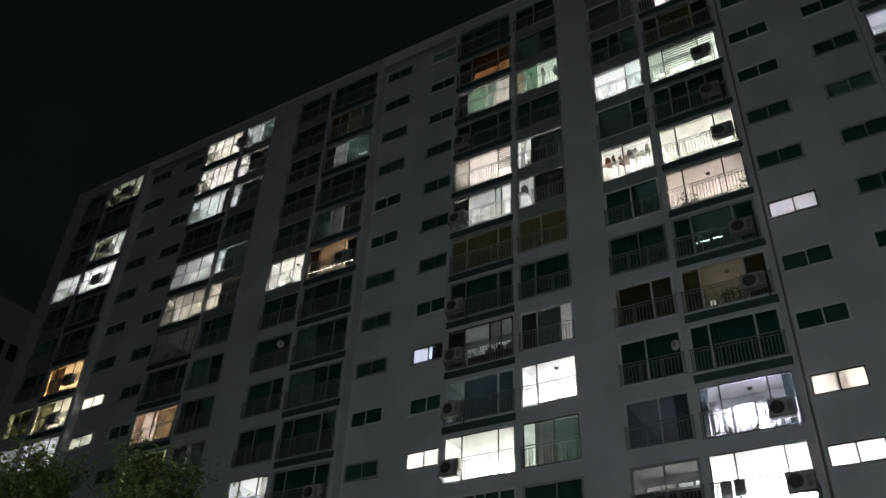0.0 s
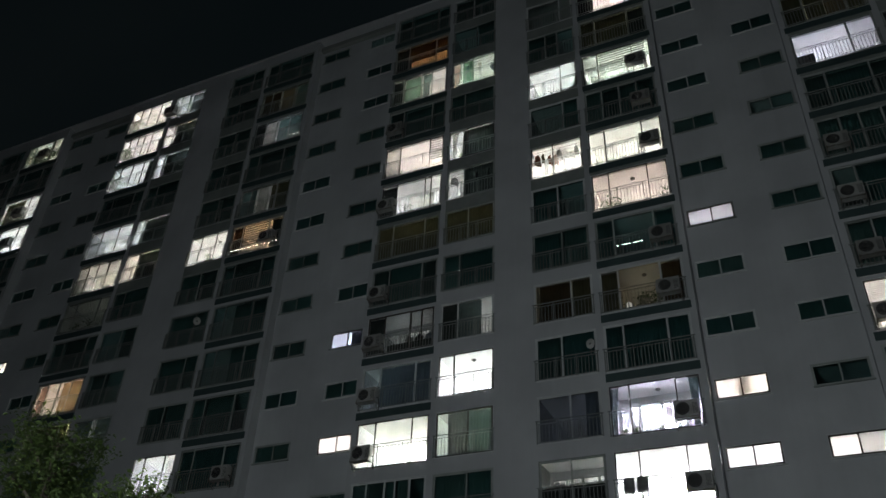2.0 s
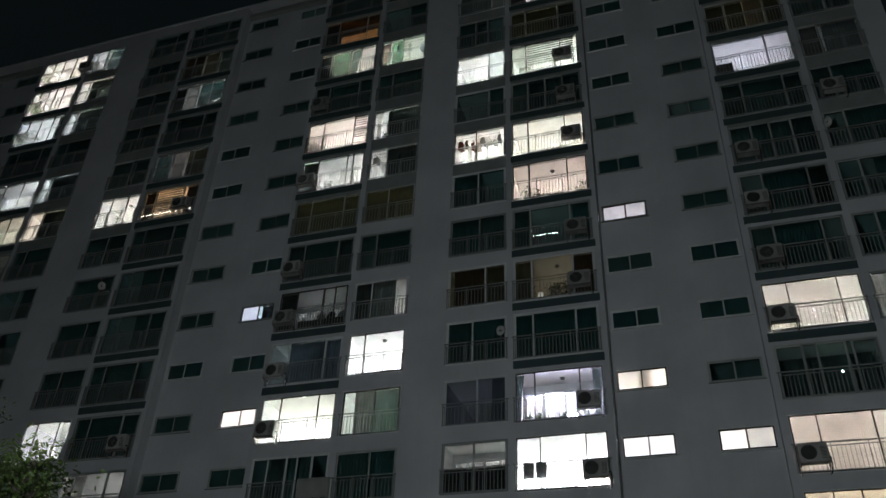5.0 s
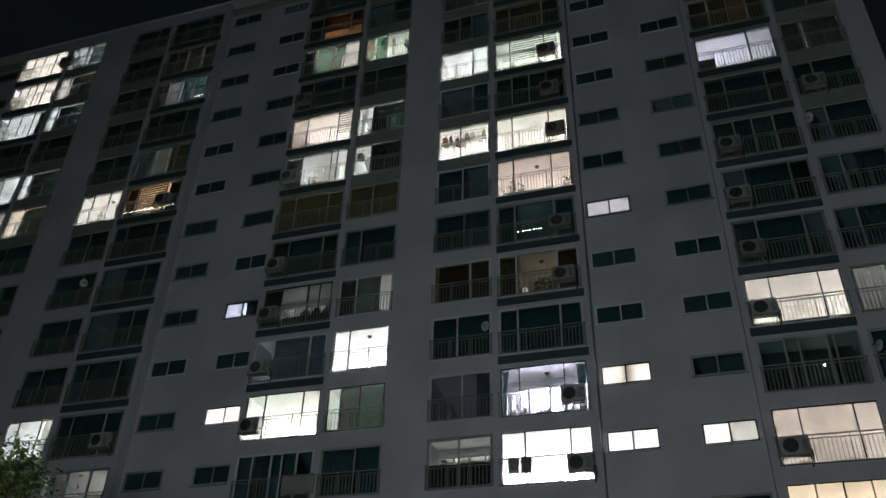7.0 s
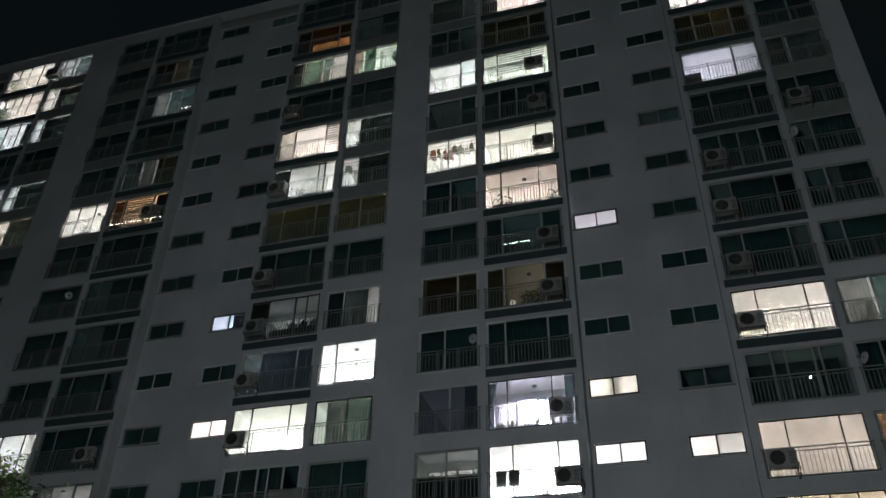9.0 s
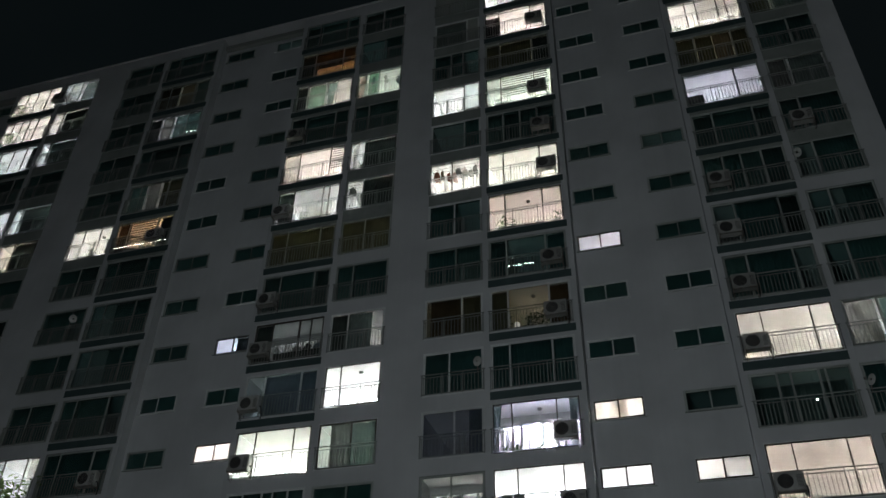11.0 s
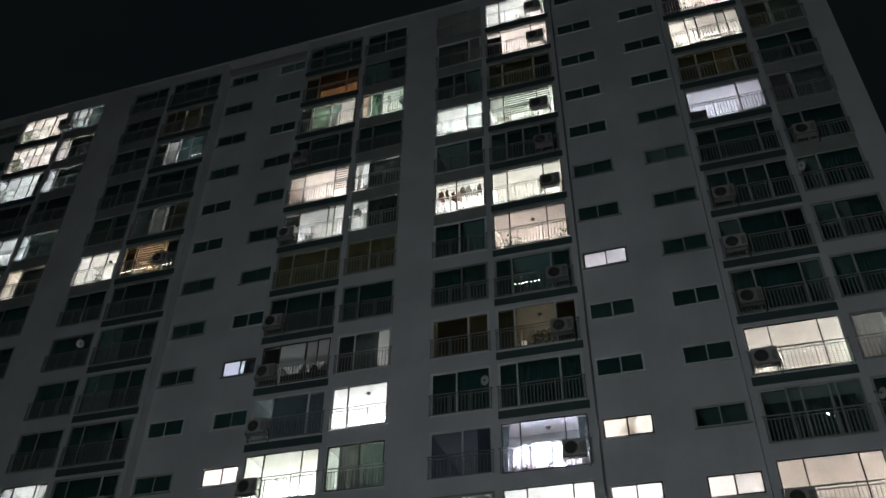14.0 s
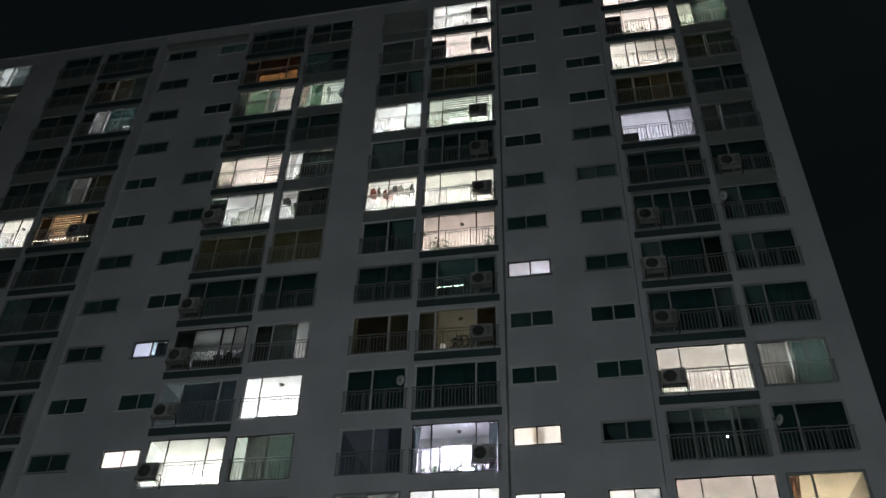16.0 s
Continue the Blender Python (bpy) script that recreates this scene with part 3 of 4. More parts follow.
def inner_door(bay, k, ua, ub, dark=False):
    """Sliding doors between balcony and room, 1.5 m in."""
    xa, xb = sorted((bx(bay, ua), bx(bay, ub)))
    w = xb - xa
    t = framed("sliding_door", (xa, 1.5, 0), w, head(k) - 2.19, head(k) - 0.14, [w * i / 4 for i in (1, 2, 3)], [CLEAR], "white-framed sliding glass doors between balcony and room", ROOM_WALL if not dark else ALU_DARK, 0.06, 0.1, "inner sliding doors")
    bm = bmesh.new()
    box(bm, 0, w, 0.0, 0.12, head(k) - 0.135, head(k) + 0.09)
    part("lintel", bm, ROOM_WALL, t)
    return t


# ---------------------------------------------------------------- who has what, storey by storey
WHITE, WARM, COOL, PINK, LEMON = (0.95, 0.975, 1.0), (1.0, 0.80, 0.52), (0.86, 0.92, 1.0), (1.0, 0.87, 0.85), (0.96, 1.0, 0.84)
MINT = (0.88, 1.0, 0.90)
# (bay, storey): what the wide (W) and the narrow (N) balcony hold.  L: lamp colour and strength
W, N = {}, {}
W[1, 5] = dict(L=(PINK, 70))
W[1, 4] = dict(L=(PINK, 70), cur=[(3.25, 4.15, "black", 0.5)], plants=(4.5, 5.2))
N[1, 4] = dict(L=(LEMON, 22), plants=(7.6, 8.0), cur=[(8.1, 9.9, "dusk", 0.5)], mull=8.1)
W[1, 3] = dict(L=((1.0, 0.92, 0.88), 80), mull=(4.15, 4.7, 5.75, 6.2), cur=[(4.9, 6.8, "white", 1.3)], plants=(3.6,))
N[1, 3] = dict(L=(LEMON, 0.8), cur=[(7.3, 8.3, "olive", 0.5), (8.5, 9.8, "dusk", 0.5)], mull=8.4)
W[1, 2] = dict(L=((1.0, 0.86, 0.5), 0.9), cur=[(3.3, 4.2, "olive", 0.6), (4.3, 5.1, "olive", 0.6), (5.15, 6.0, "beige", 0.6), (6.05, 6.8, "olive", 0.6)], box=(3.35, 4.1), plants=(3.6,))
W[1, 1] = dict(L=((0.80, 0.80, 1.0), 13), mull=(5.7,), box=(3.3, 4.1))
N[1, 1] = dict(L=(COOL, 0.7), cur=[(7.3, 8.1, "grey", 0.5), (8.3, 9.8, "dusk", 0.5)], plants=(7.6, 8.0))
N[1, 0] = dict(ac=7.95)
W[1, -1] = dict(ac=3.85, mull=(4.2, 5.0, 5.9))
N[1, -1] = dict(dish=7.35)
W[1, -2] = dict(cur=[(4.2, 5.95, "teal", 0.2), (6.1, 6.85, "night", 0.6)], ac=3.8)
N[1, -2] = dict(cur=[(8.7, 9.8, "teal", 0.6)])
W[1, -3] = dict(ac=3.85)
W[1, -4] = dict(L=((1.0, 0.96, 0.93), 660), ac=3.8, blind=[(3.24, 6.89)], tilt=79, pitch=0.085)
N[1, -4] = dict(L=(WHITE, 5.5), mull=(8.5, 9.1), cur=[(7.25, 8.4, "white", 0.7), (8.6, 9.85, "sea", 0.6)], plants=(8.3, 8.7))
W[1, -5] = dict(cur=[(3.3, 6.8, "dusk", 1.0)], mull=(4.25, 4.75, 5.75, 6.0), bulb=5.55)
N[1, -5] = dict(dish=7.35)
W[1, -6] = dict(L=((1.0, 0.88, 0.83), 620), ac=3.8, blind=[(3.24, 6.89)], tilt=80, pitch=0.085)
N[1, -6] = dict(L=(WARM, 7), cur=[(7.25, 7.7, "pink", 0.8)])
W[1, -7] = dict(L=((1.0, 0.80, 0.60), 75), mull=(4.2, 5.1, 6.0))

W[2, 5] = dict(L=(WHITE, 75), ac=3.95, plants=(5.2, 4.9))
N[2, 5] = dict(frost="f", L=(WHITE, 0.3), mull=8.05)
W[2, 4] = dict(L=(PINK, 75), ac=3.95, cur=[(6.02, 6.88, "black", 0.9)])
N[2, 4] = dict(frost="cf", L=(WHITE, 0.5), cur=[(7.25, 7.9, "white", 0.5), (8.05, 9.85, "dusk", 0.5)], mull=7.95)
W[2, 3] = dict(L=((0.95, 0.9, 0.55), 1.2), cur=[(3.3, 4.2, "night", 0.6), (4.3, 6.0, "olive", 0.6), (6.1, 6.85, "olive", 0.6)])
N[2, 3] = dict(mull=(8.2, 8.9))
W[2, 2] = dict(L=(MINT, 75), ac=4.05, open_blind=[(3.5, 6.0)], cur=[(6.1, 6.8, "white", 1.3)])
N[2, 2] = dict(L=(WHITE, 70), frost="cf", mull=8.1, low=(8.6, 9.2))
W[2, 1] = dict(ac=4.0, mull=(4.2, 5.1, 6.0))
W[2, 0] = dict(L=((1.0, 0.985, 0.90), 80), ac=3.85)
N[2, 0] = dict(L=((1.0, 0.97, 0.92), 110), mull=8.75, wash="mixed")
W[2, -1] = dict(L=((1.0, 0.83, 0.77), 40), plants=(6.3, 5.8, 3.6), dome=True, shade=True)
N[2, -1] = dict(cur=[(8.5, 9.8, "teal", 0.8)], mull=8.6)
W[2, -2] = dict(ac=3.9, strip=(4.7, 6.1), cur=[(6.1, 6.85, "dusk", 0.6), (3.3, 4.1, "teal", 0.6)])
W[2, -3] = dict(L=((1.0, 0.82, 0.5), 0.75), ac=3.9, dome=True, cur=[(3.3, 4.2, "brown", 0.8), (6.1, 6.86, "olive", 0.8)], plants=(4.9, 5.2, 4.5, 6.3), paper=5.75)
N[2, -3] = dict(L=((1.0, 0.84, 0.45), 0.4), cur=[(7.25, 8.15, "olive", 0.8), (8.25, 9.7, "brown", 0.8)], mull=8.2, plants=(8.9, 9.4))
N[2, -4] = dict(dish=7.45)
W[2, -5] = dict(hang=0.9, L=((0.76, 0.74, 1.0), 65), ac=3.85, dome=True, cur=[(3.26, 3.7, "dusk", 0.35), (6.88, 6.5, "dusk", 0.35)], inner=True, low=(6.5, 6.0, 5.0))
N[2, -5] = dict(L=((0.5, 0.6, 1.0), 0.22), cur=[(7.25, 7.9, "blue", 0.6)])
W[2, -6] = dict(L=(WHITE, 190), ac=3.75, towels=(6.35, 5.85), low=(4.6,), mull=(4.1, 5.9))
N[2, -6] = dict(L=(WHITE, 5), inner=True, screen=[(7.25, 9.9, 1.15)], box=(8.3, 9.2), mull=8.6, plants=(7.8,))

# Short curtains added to darken the upper panes, where the ceiling stays unlit.
W[3, 4] = dict(L=((1.0, 0.46, 0.16), 3), ly=3.0, cur=[(3.26, 4.3, "night", 0.6), (4.15, 6.1, "brown", 0.25, 0.66), (6.0, 6.88, "brown", 0.25, 0.6)])
W[3, 3] = dict(L=((1.0, 0.93, 0.88), 20), mull=(4.0, 5.2, 5.9), cur=[(3.25, 4.0, "night", 0.6), (4.05, 5.15, "green", 0.6), (5.25, 5.85, "sea", 0.7)])
N[3, 3] = dict(L=(MINT, 28), mull=(7.75, 8.55), cur=[(7.25, 7.7, "pink", 0.8), (7.85, 8.5, "green", 0.7)], dome=True, wash="green")
W[3, 2] = dict(ac=3.85)
W[3, 1] = dict(L=((1.0, 0.88, 0.84), 55), open_blind=[(6.02, 6.88)], cur=[(3.25, 4.15, "white", 0.6)], plants=(3.5, 3.9))
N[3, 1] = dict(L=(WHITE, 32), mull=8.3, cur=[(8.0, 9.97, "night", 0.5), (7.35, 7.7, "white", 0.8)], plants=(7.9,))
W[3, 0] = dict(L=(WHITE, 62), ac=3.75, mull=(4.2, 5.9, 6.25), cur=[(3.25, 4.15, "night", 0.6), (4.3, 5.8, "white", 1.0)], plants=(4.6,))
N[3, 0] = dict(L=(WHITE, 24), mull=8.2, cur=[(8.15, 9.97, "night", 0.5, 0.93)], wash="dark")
W[3, -1] = dict(L=((0.97, 0.95, 0.72), 2.3), cur=[(3.3, 6.85, "olive", 0.5)])
N[3, -1] = dict(L=((0.97, 0.95, 0.72), 2.3), cur=[(7.25, 9.8, "olive", 0.5)])
W[3, -2] = dict(ac=3.8)
W[3, -3] = dict(dark_sash=True, L=(COOL, 2.4), ac=3.8, inner=True, mull=(4.2, 5.6, 6.2), cur=[(3.3, 4.1, "night", 0.6)], screen=[(4.3, 6.85, 0.6)], wash2=True)
N[3, -3] = dict(L=(WHITE, 2.6), mull=8.1, cur=[(7.22, 8.08, "night", 0.5), (8.1, 9.25, "dusk", 0.5)], plants=(8.6,))
W[3, -4] = dict(L=((0.7, 0.9, 1.0), 1.6), ac=3.8, cur=[(4.2, 6.8, "blue", 0.7)])
N[3, -4] = dict(L=(WHITE, 170), mull=8.0, dome=True)
W[3, -5] = dict(L=((0.96, 1.0, 0.92), 115), ac=3.8, cur=[(6.1, 6.8, "white", 1.2)])
N[3, -5] = dict(dark_sash=True, L=(MINT, 14), mull=8.75, cur=[(7.75, 8.66, "grey", 0.6), (8.62, 9.9, "dusk", 0.7)])
W[3, -6] = dict(mull=(4.0, 4.9, 5.4, 6.1), sheet=(5.6, 7.1))

W[4, 4] = dict(L=(LEMON, 1.0), cur=[(4.4, 5.3, "beige", 0.5), (3.3, 4.2, "teal", 0.5), (5.5, 6.8, "brown", 0.5)])
W[4, 3] = dict(L=(COOL, 7), mull=(4.2, 5.2, 6.05), cur=[(5.3, 6.0, "white", 0.6), (6.2, 6.88, "night", 0.6), (3.3, 5.1, "teal", 0.6)], bottom_glow=(3.4, 4.2))
W[4, 1] = dict(L=(WHITE, 1.6), cur=[(4.9, 5.6, "white", 0.5), (3.3, 4.7, "olive", 0.5), (5.8, 6.8, "teal", 0.5)], plants=(6.4,))
N[4, 1] = dict(plants=(7.5, 8.2, 9.0))
W[4, 0] = dict(L=((1.0, 0.60, 0.34), 8), ac=4.0, cur=[(3.25, 4.1, "night", 0.6), (6.1, 6.85, "brown", 0.7)], open_blind=[(4.25, 6.0)], bottom_glow=(3.5, 6.8))
N[4, 0] = dict(L=((1.0, 0.95, 0.91), 62), mull=(8.0, 9.1), dome=True, plants=(8.8,))
W[4, -2] = dict(cur=[(3.5, 5.5, "teal", 0.7)])
N[4, -2] = dict(dish=7.6)
W[4, -3] = dict(cur=[(3.4, 5.2, "teal", 0.7)])
W[4, -5] = dict(cur=[(3.3, 6.8, "teal", 0.6)], ac=3.9)
N[4, -5] = dict(L=(WHITE, 75), mull=(7.9, 9.2), cur=[(7.3, 7.8, "white", 0.6)])
W[4, -6] = dict(L=(WHITE, 2.5), cur=[(5.5, 6.6, "white", 0.6)])
N[4, -6] = dict(L=(WHITE, 3), cur=[(7.4, 8.4, "white", 0.6)])

W[5, 5] = dict(L=((1.0, 0.93, 0.88), 72), mull=(4.1, 4.9, 5.9), plants=(3.9, 5.6), bush=(3.4,))
N[5, 5] = dict(L=(COOL, 18), ac=7.35, mull=(7.8, 8.6), plants=(7.6, 8.4), cur=[(8.75, 9.9, "dusk", 0.8)])
W[5, 4] = dict(L=((1.0, 0.92, 0.89), 72), mull=(3.9, 4.6, 5.2, 5.9), plants=(3.8,), bush=(3.4,))
W[5, 3] = dict(L=(COOL, 48), bush=(3.4,), mull=(4.0, 5.0, 6.0), cur=[(6.3, 6.88, "night", 0.5)])
W[5, 1] = dict(L=(COOL, 50), mull=(4.3, 5.7), cur=[(3.3, 5.2, "white", 1.0)])
W[5, 0] = dict(L=((1.0, 0.93, 0.82), 48), mull=(4.1, 4.9, 5.8), cur=[(3.4, 6.4, "white", 1.0)])
W[5, -1] = dict(L=(LEMON, 0.3), plants=(4, 5))
W[5, -3] = dict(L=((1.0, 0.78, 0.62), 26), mull=(4.1, 5.0, 5.9), cur=[(3.3, 4.0, "pink", 0.8), (5.1, 6.8, "beige", 0.8)], plants=(3.6, 4.2))
W[5, -4] = dict(L=((0.95, 0.95, 0.5), 9), cur=[(3.6, 6.5, "olive", 0.6)])
N[5, -4] = dict(L=(WHITE, 1.5), cur=[(7.25, 8.35, "dusk", 0.5), (8.7, 9.9, "dusk", 0.5)], ac=8.0)
W[6, 5] = dict(L=(LEMON, 9), ac=4.5, plants=(5.4,), bush=(6.3, 4.8))
W[6, 3] = dict(L=(WHITE, 45), bush=(5.9,), ac=4.6, cur=[(4.9, 6.8, "olive", 0.7)], plants=(5.5,))
W[6, 2] = dict(L=(WHITE, 65), ac=4.55)
N[6, 2] = dict(L=(WHITE, 40), plants=(8.2, 8.9))
W[6, -1] = dict(L=((1.0, 0.66, 0.34), 55), ac=3.9, cur=[(5.4, 6.85, "brown", 0.8)])
W[6, -2] = dict(L=((1.0, 0.90, 0.66), 48), ac=4.2, cur=[(5.2, 6.8, "olive", 0.7)])
N[6, -2] = dict(L=((1.0, 0.90, 0.56), 6), cur=[(7.3, 9.6, "olive", 0.7)])
W[6, -3] = dict(L=(COOL, 55), ac=4.3, cur=[(5.0, 6.8, "white", 0.7)])
N[6, -3] = dict(L=(COOL, 12), cur=[(7.3, 9.6, "white", 0.7)])
W[6, -4] = dict(L=(PINK, 50))
# The night sheets here darken the unlit share of each narrow window.
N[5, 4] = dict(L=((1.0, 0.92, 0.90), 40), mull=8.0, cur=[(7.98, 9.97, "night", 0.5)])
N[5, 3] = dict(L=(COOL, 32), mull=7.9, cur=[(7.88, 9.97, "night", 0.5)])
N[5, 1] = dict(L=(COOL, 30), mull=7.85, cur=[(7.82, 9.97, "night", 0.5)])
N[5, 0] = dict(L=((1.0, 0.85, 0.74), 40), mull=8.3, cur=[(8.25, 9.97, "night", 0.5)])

AC, DISHES = [], []


def place_ac(x, z):
    if not AC:
        AC.append(ac_unit())
        AC[0].location = (x, -0.10, z)
    else:
        AC.append(copy_thing(AC[0], pose(x, -0.10, z)))


def place_dish(x, z, turn):
    if not DISHES:
        DISHES.append(dish())
        DISHES[0].location = (x, -0.09, z)
    else:
        DISHES.append(copy_thing(DISHES[0], pose(x, -0.09, z, 0, 0, turn)))


rnd = random.Random(11)
DARK_STATES = ("dark closed glass balcony window in a grey aluminium frame", "dark closed sliding window of an unlit balcony")
for bay in BAYS:
    for k in range(LOW, TOP + 1):
        for wide in (True, False):
            s = (W if wide else N).get((bay, k), {})
            ua, ub = (W0, W1) if wide else (N0, N1)
            z0, z1 = (head(k) - 2.15, head(k) + 0.08) if wide else (head(k) - 2.07, head(k) + 0.05)
            floor_z = head(k) - 2.2
            ceil_z = head(k) + 0.1
            xa, xb = sorted((bx(bay, ua), bx(bay, ub)))
            w = xb - xa
            mull = s.get("mull", (4.2, 6.05) if wide else rnd.choice((8.1, 8.1, 8.5, 8.75)))
            if not isinstance(mull, tuple):
                mull = (mull,)
            ms = sorted(bx(bay, u) - xa for u in mull)
            fr = s.get("frost", "")
            if fr:
                gl = [FROST if c == "f" else CLEAR for c in fr]
            elif "L" in s:
                gl = [CLEAR]
            else:
                # No lamp inside: the pane's dim green cast is put into its glass.
                gl = [rnd.choice((GREEN, TINTED, GREEN)), rnd.choice((GREEN, TINTED))]
            lit = s.get("L", (WHITE, 0))[1]
            label = "brightly lit glazed balcony window with thin mullions" if lit > 30 else "dimly lit glazed balcony window with thin mullions" if lit else DARK_STATES[wide]
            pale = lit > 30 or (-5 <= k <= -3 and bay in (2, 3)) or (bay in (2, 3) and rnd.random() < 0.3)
            # Lit windows get dark sashes, their silhouette put into the colour.
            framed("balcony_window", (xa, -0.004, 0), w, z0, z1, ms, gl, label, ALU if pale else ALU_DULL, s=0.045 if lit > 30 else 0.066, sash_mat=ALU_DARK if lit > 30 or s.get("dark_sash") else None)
            railing((xa, -0.085, z0 + 0.02), w, z1 - (1.15 if wide else 1.12) - z0 , bay <= 4 and k >= -7)
            if lit:
                col, st = s["L"]
                if st < 15 and "ly" not in s:
                    # Dim rooms are lit by an added lamp hidden below the window.
                    floor_lamp((xa + xb) / 2 + rnd.uniform(-0.6, 0.6), 2.4, floor_z, col, st * 1.1)
                elif "ly" in s:
                    ceiling_lamp((xa + xb) / 2, s["ly"], ceil_z, col, st, 0.6)
                elif "hang" in s:
                    ceiling_lamp((xa + xb) / 2, 3.0, ceil_z, col, st, 0.6, s["hang"])
                else:
                    deep, gain = (4.2, 1.8) if k >= 1 else (5.0, 2.0) if k > -4 else (5.6, 1.8)
                    ceiling_lamp((xa + xb) / 2, deep if wide else deep - 0.5, ceil_z, col, st * gain, 0.7 if wide else 0.55, 0.32)
            # Pale sheets added behind unlit panes, lifting them like haze on the glass.
            if not lit and "cur" not in s and k >= -7:
                edges = [0.0, *ms, w]
                for a, b in zip(edges[:-1], edges[1:]):
                    if rnd.random() < 0.92:
                        curtain(xa + a + 0.05, xa + b - 0.05, rnd.uniform(0.12, 0.3), floor_z + 0.06, ceil_z - 0.06, rnd.choice(("teal", "sea", "teal", "sea", "dusk")))
            for a, b, cloth, y, *drop in s.get("cur", ()):
                c0, c1 = bx(bay, a), bx(bay, b)
                low = ceil_z - 2.2 * drop[0] if drop else floor_z + 0.06
                curtain(min(c0, c1), max(c0, c1), 0.10 + 0.12 * y if y < 1 else 0.3 + y, low, ceil_z - (0.12 if y < 1 else 0.06) - (0.2 if cloth == "black" else 0.0), cloth, gather=0.35 if abs(a - b) < 0.6 else 0.0)
            for a, b in s.get("blind", ()):
                c0, c1 = sorted((bx(bay, a), bx(bay, b)))
                blind(c0, c1, 0.42 if "tilt" not in s else 0.16, floor_z + (0.5 if "tilt" not in s else 0.06), ceil_z - (0.08 if "tilt" not in s else 0.0), tilt=s.get("tilt", 66), pitch=s.get("pitch", 0.09))
            for a, b in s.get("open_blind", ()):
                c0, c1 = sorted((bx(bay, a), bx(bay, b)))
                blind(c0, c1, 0.16, floor_z + 0.55, ceil_z - 0.06, 72, 0.17, SLAT_DIM)
            for u in s.get("plants", ()):
                pot_plant(bx(bay, u), 0.5, floor_z, rnd.uniform(0.6, 1.15))
            for u in s.get("low", ()):
                pot_plant(bx(bay, u), 0.3, floor_z, 0.42, 26, 0.2)
            for u in s.get("bush", ()):
                pot_plant(bx(bay, u), 0.42, floor_z, rnd.uniform(1.5, 1.9), 260, 0.42)
            if "ac" in s:
                place_ac(bx(bay, s["ac"]), head(k) - 1.9)
            if "dish" in s:
                place_dish(bx(bay, s["dish"]), head(k) - 1.05, rnd.uniform(-20, 20))
            if s.get("dome"):
                unlit_dome((xa + xb) / 2, 0.95, ceil_z)
            if s.get("inner"):
                inner_door(bay, k, ua, ub)
            if s.get("wash"):
                drying_rod(xa + 0.2, xb - 0.2, 0.32, ceil_z - 0.3)
                kinds = {"mixed": ("rust", "brown", "rust", "pink", "grey", "white", "white", "grey"),
                         "green": ("blue", "teal", "white", "blue"), "dark": ("grey", "black", "black", "black")}[s["wash"]]
                for i, cl in enumerate(kinds):
                    garment(xa + 0.35 + (w - 0.7) * i / (len(kinds) - 1), 0.32 + rnd.choice((-0.12, 0.12)), ceil_z - 0.37, rnd.uniform(0.30, 0.42), rnd.uniform(0.55, 0.8), cl, rnd.uniform(0.7, 1.3))
            if s.get("wash2"):
                for i in range(3):
                    garment(bx(bay, 5.4 + 0.55 * i), 0.35, head(k) - 1.1, 0.5, 0.45, ("grey", "black", "blue")[i], rnd.uniform(-0.2, 0.2))
            if "box" in s:
                a, b = sorted(bx(bay, u) for u in s["box"])
                bm = bmesh.new()
                box(bm, 0, b - a, 0, 0.45, 0, 1.05)
                t = thing("storage_cabinet", (a, 0.3, floor_z), "low grey storage cabinet standing on the balcony", "cabinet")
                part("body", bm, CLOTH["grey"], t, bevel=0.01)
                for i in (0, 1):
                    bm = bmesh.new()
                    box(bm, 0.02 + i * (b - a) / 2, (i + 1) * (b - a) / 2 - 0.02, -0.018, 0.0, 0.04, 1.0)
                    part("door", bm, CLOTH["grey"], t)
            # bottom_glow dashes are added glow, standing in for a bright lit window bottom.
            if "strip" in s or "bottom_glow" in s:
                a, b = sorted(bx(bay, u) for u in s.get("strip", s.get("bottom_glow")))
                zz = head(k) - 1.45 if "strip" in s else head(k) - 1.66
                t = thing("light_strip", (a, 0.12, zz), "row of small white glowing dashes inside the balcony", "lamp")
                n = int((b - a) / 0.11)
                bm = bmesh.new()
                rod(bm, (0, 0, 0), (b - a, 0, 0), 0.012, 6)
                part("cable", bm, DARK, t)
                for i in range(n):
                    if rnd.random() < 0.8:
                        bm = bmesh.new()
                        rod(bm, (0.11 * i, -0.01, 0), (0.11 * i + 0.075, -0.01, 0.0), 0.011, 6)
                        part("bulb", bm, lamp_glow((1.0, 0.97, 0.9), 1.3), t)
            # Low dark sheets put shade where the balcony's lower part stays unlit.
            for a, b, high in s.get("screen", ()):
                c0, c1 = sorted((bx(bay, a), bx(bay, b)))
                curtain(c0, c1, 0.15, floor_z + 0.05, floor_z + high, "night", "added dark sheet behind the railing, darkening the lower balcony")
            for u in s.get("towels", ()):
                towel(bx(bay, u), z1 - 1.15)
            if "paper" in s:
                t = thing("paper_lamp", (bx(bay, s["paper"]), 0.4, floor_z), "small lit paper lamp standing on the balcony floor", "lamp")
                bm = bmesh.new()
                rod(bm, (0, 0, 0), (0, 0, 0.06), 0.09, 12)
                part("base", bm, STEEL, t)
                bm = bmesh.new()
                rod(bm, (0, 0, 0.06), (0, 0, 0.62), 0.10, 14, 0.12)
                part("shade", bm, lamp_glow((1.0, 0.95, 0.85), 0.035), t, "glowing paper shade")
            if "bulb" in s:
                t = thing("night_light", (bx(bay, s["bulb"]), 0.6, head(k) - 0.95), "small glowing bulb hanging in the dark balcony", "lamp")
                bm = bmesh.new()
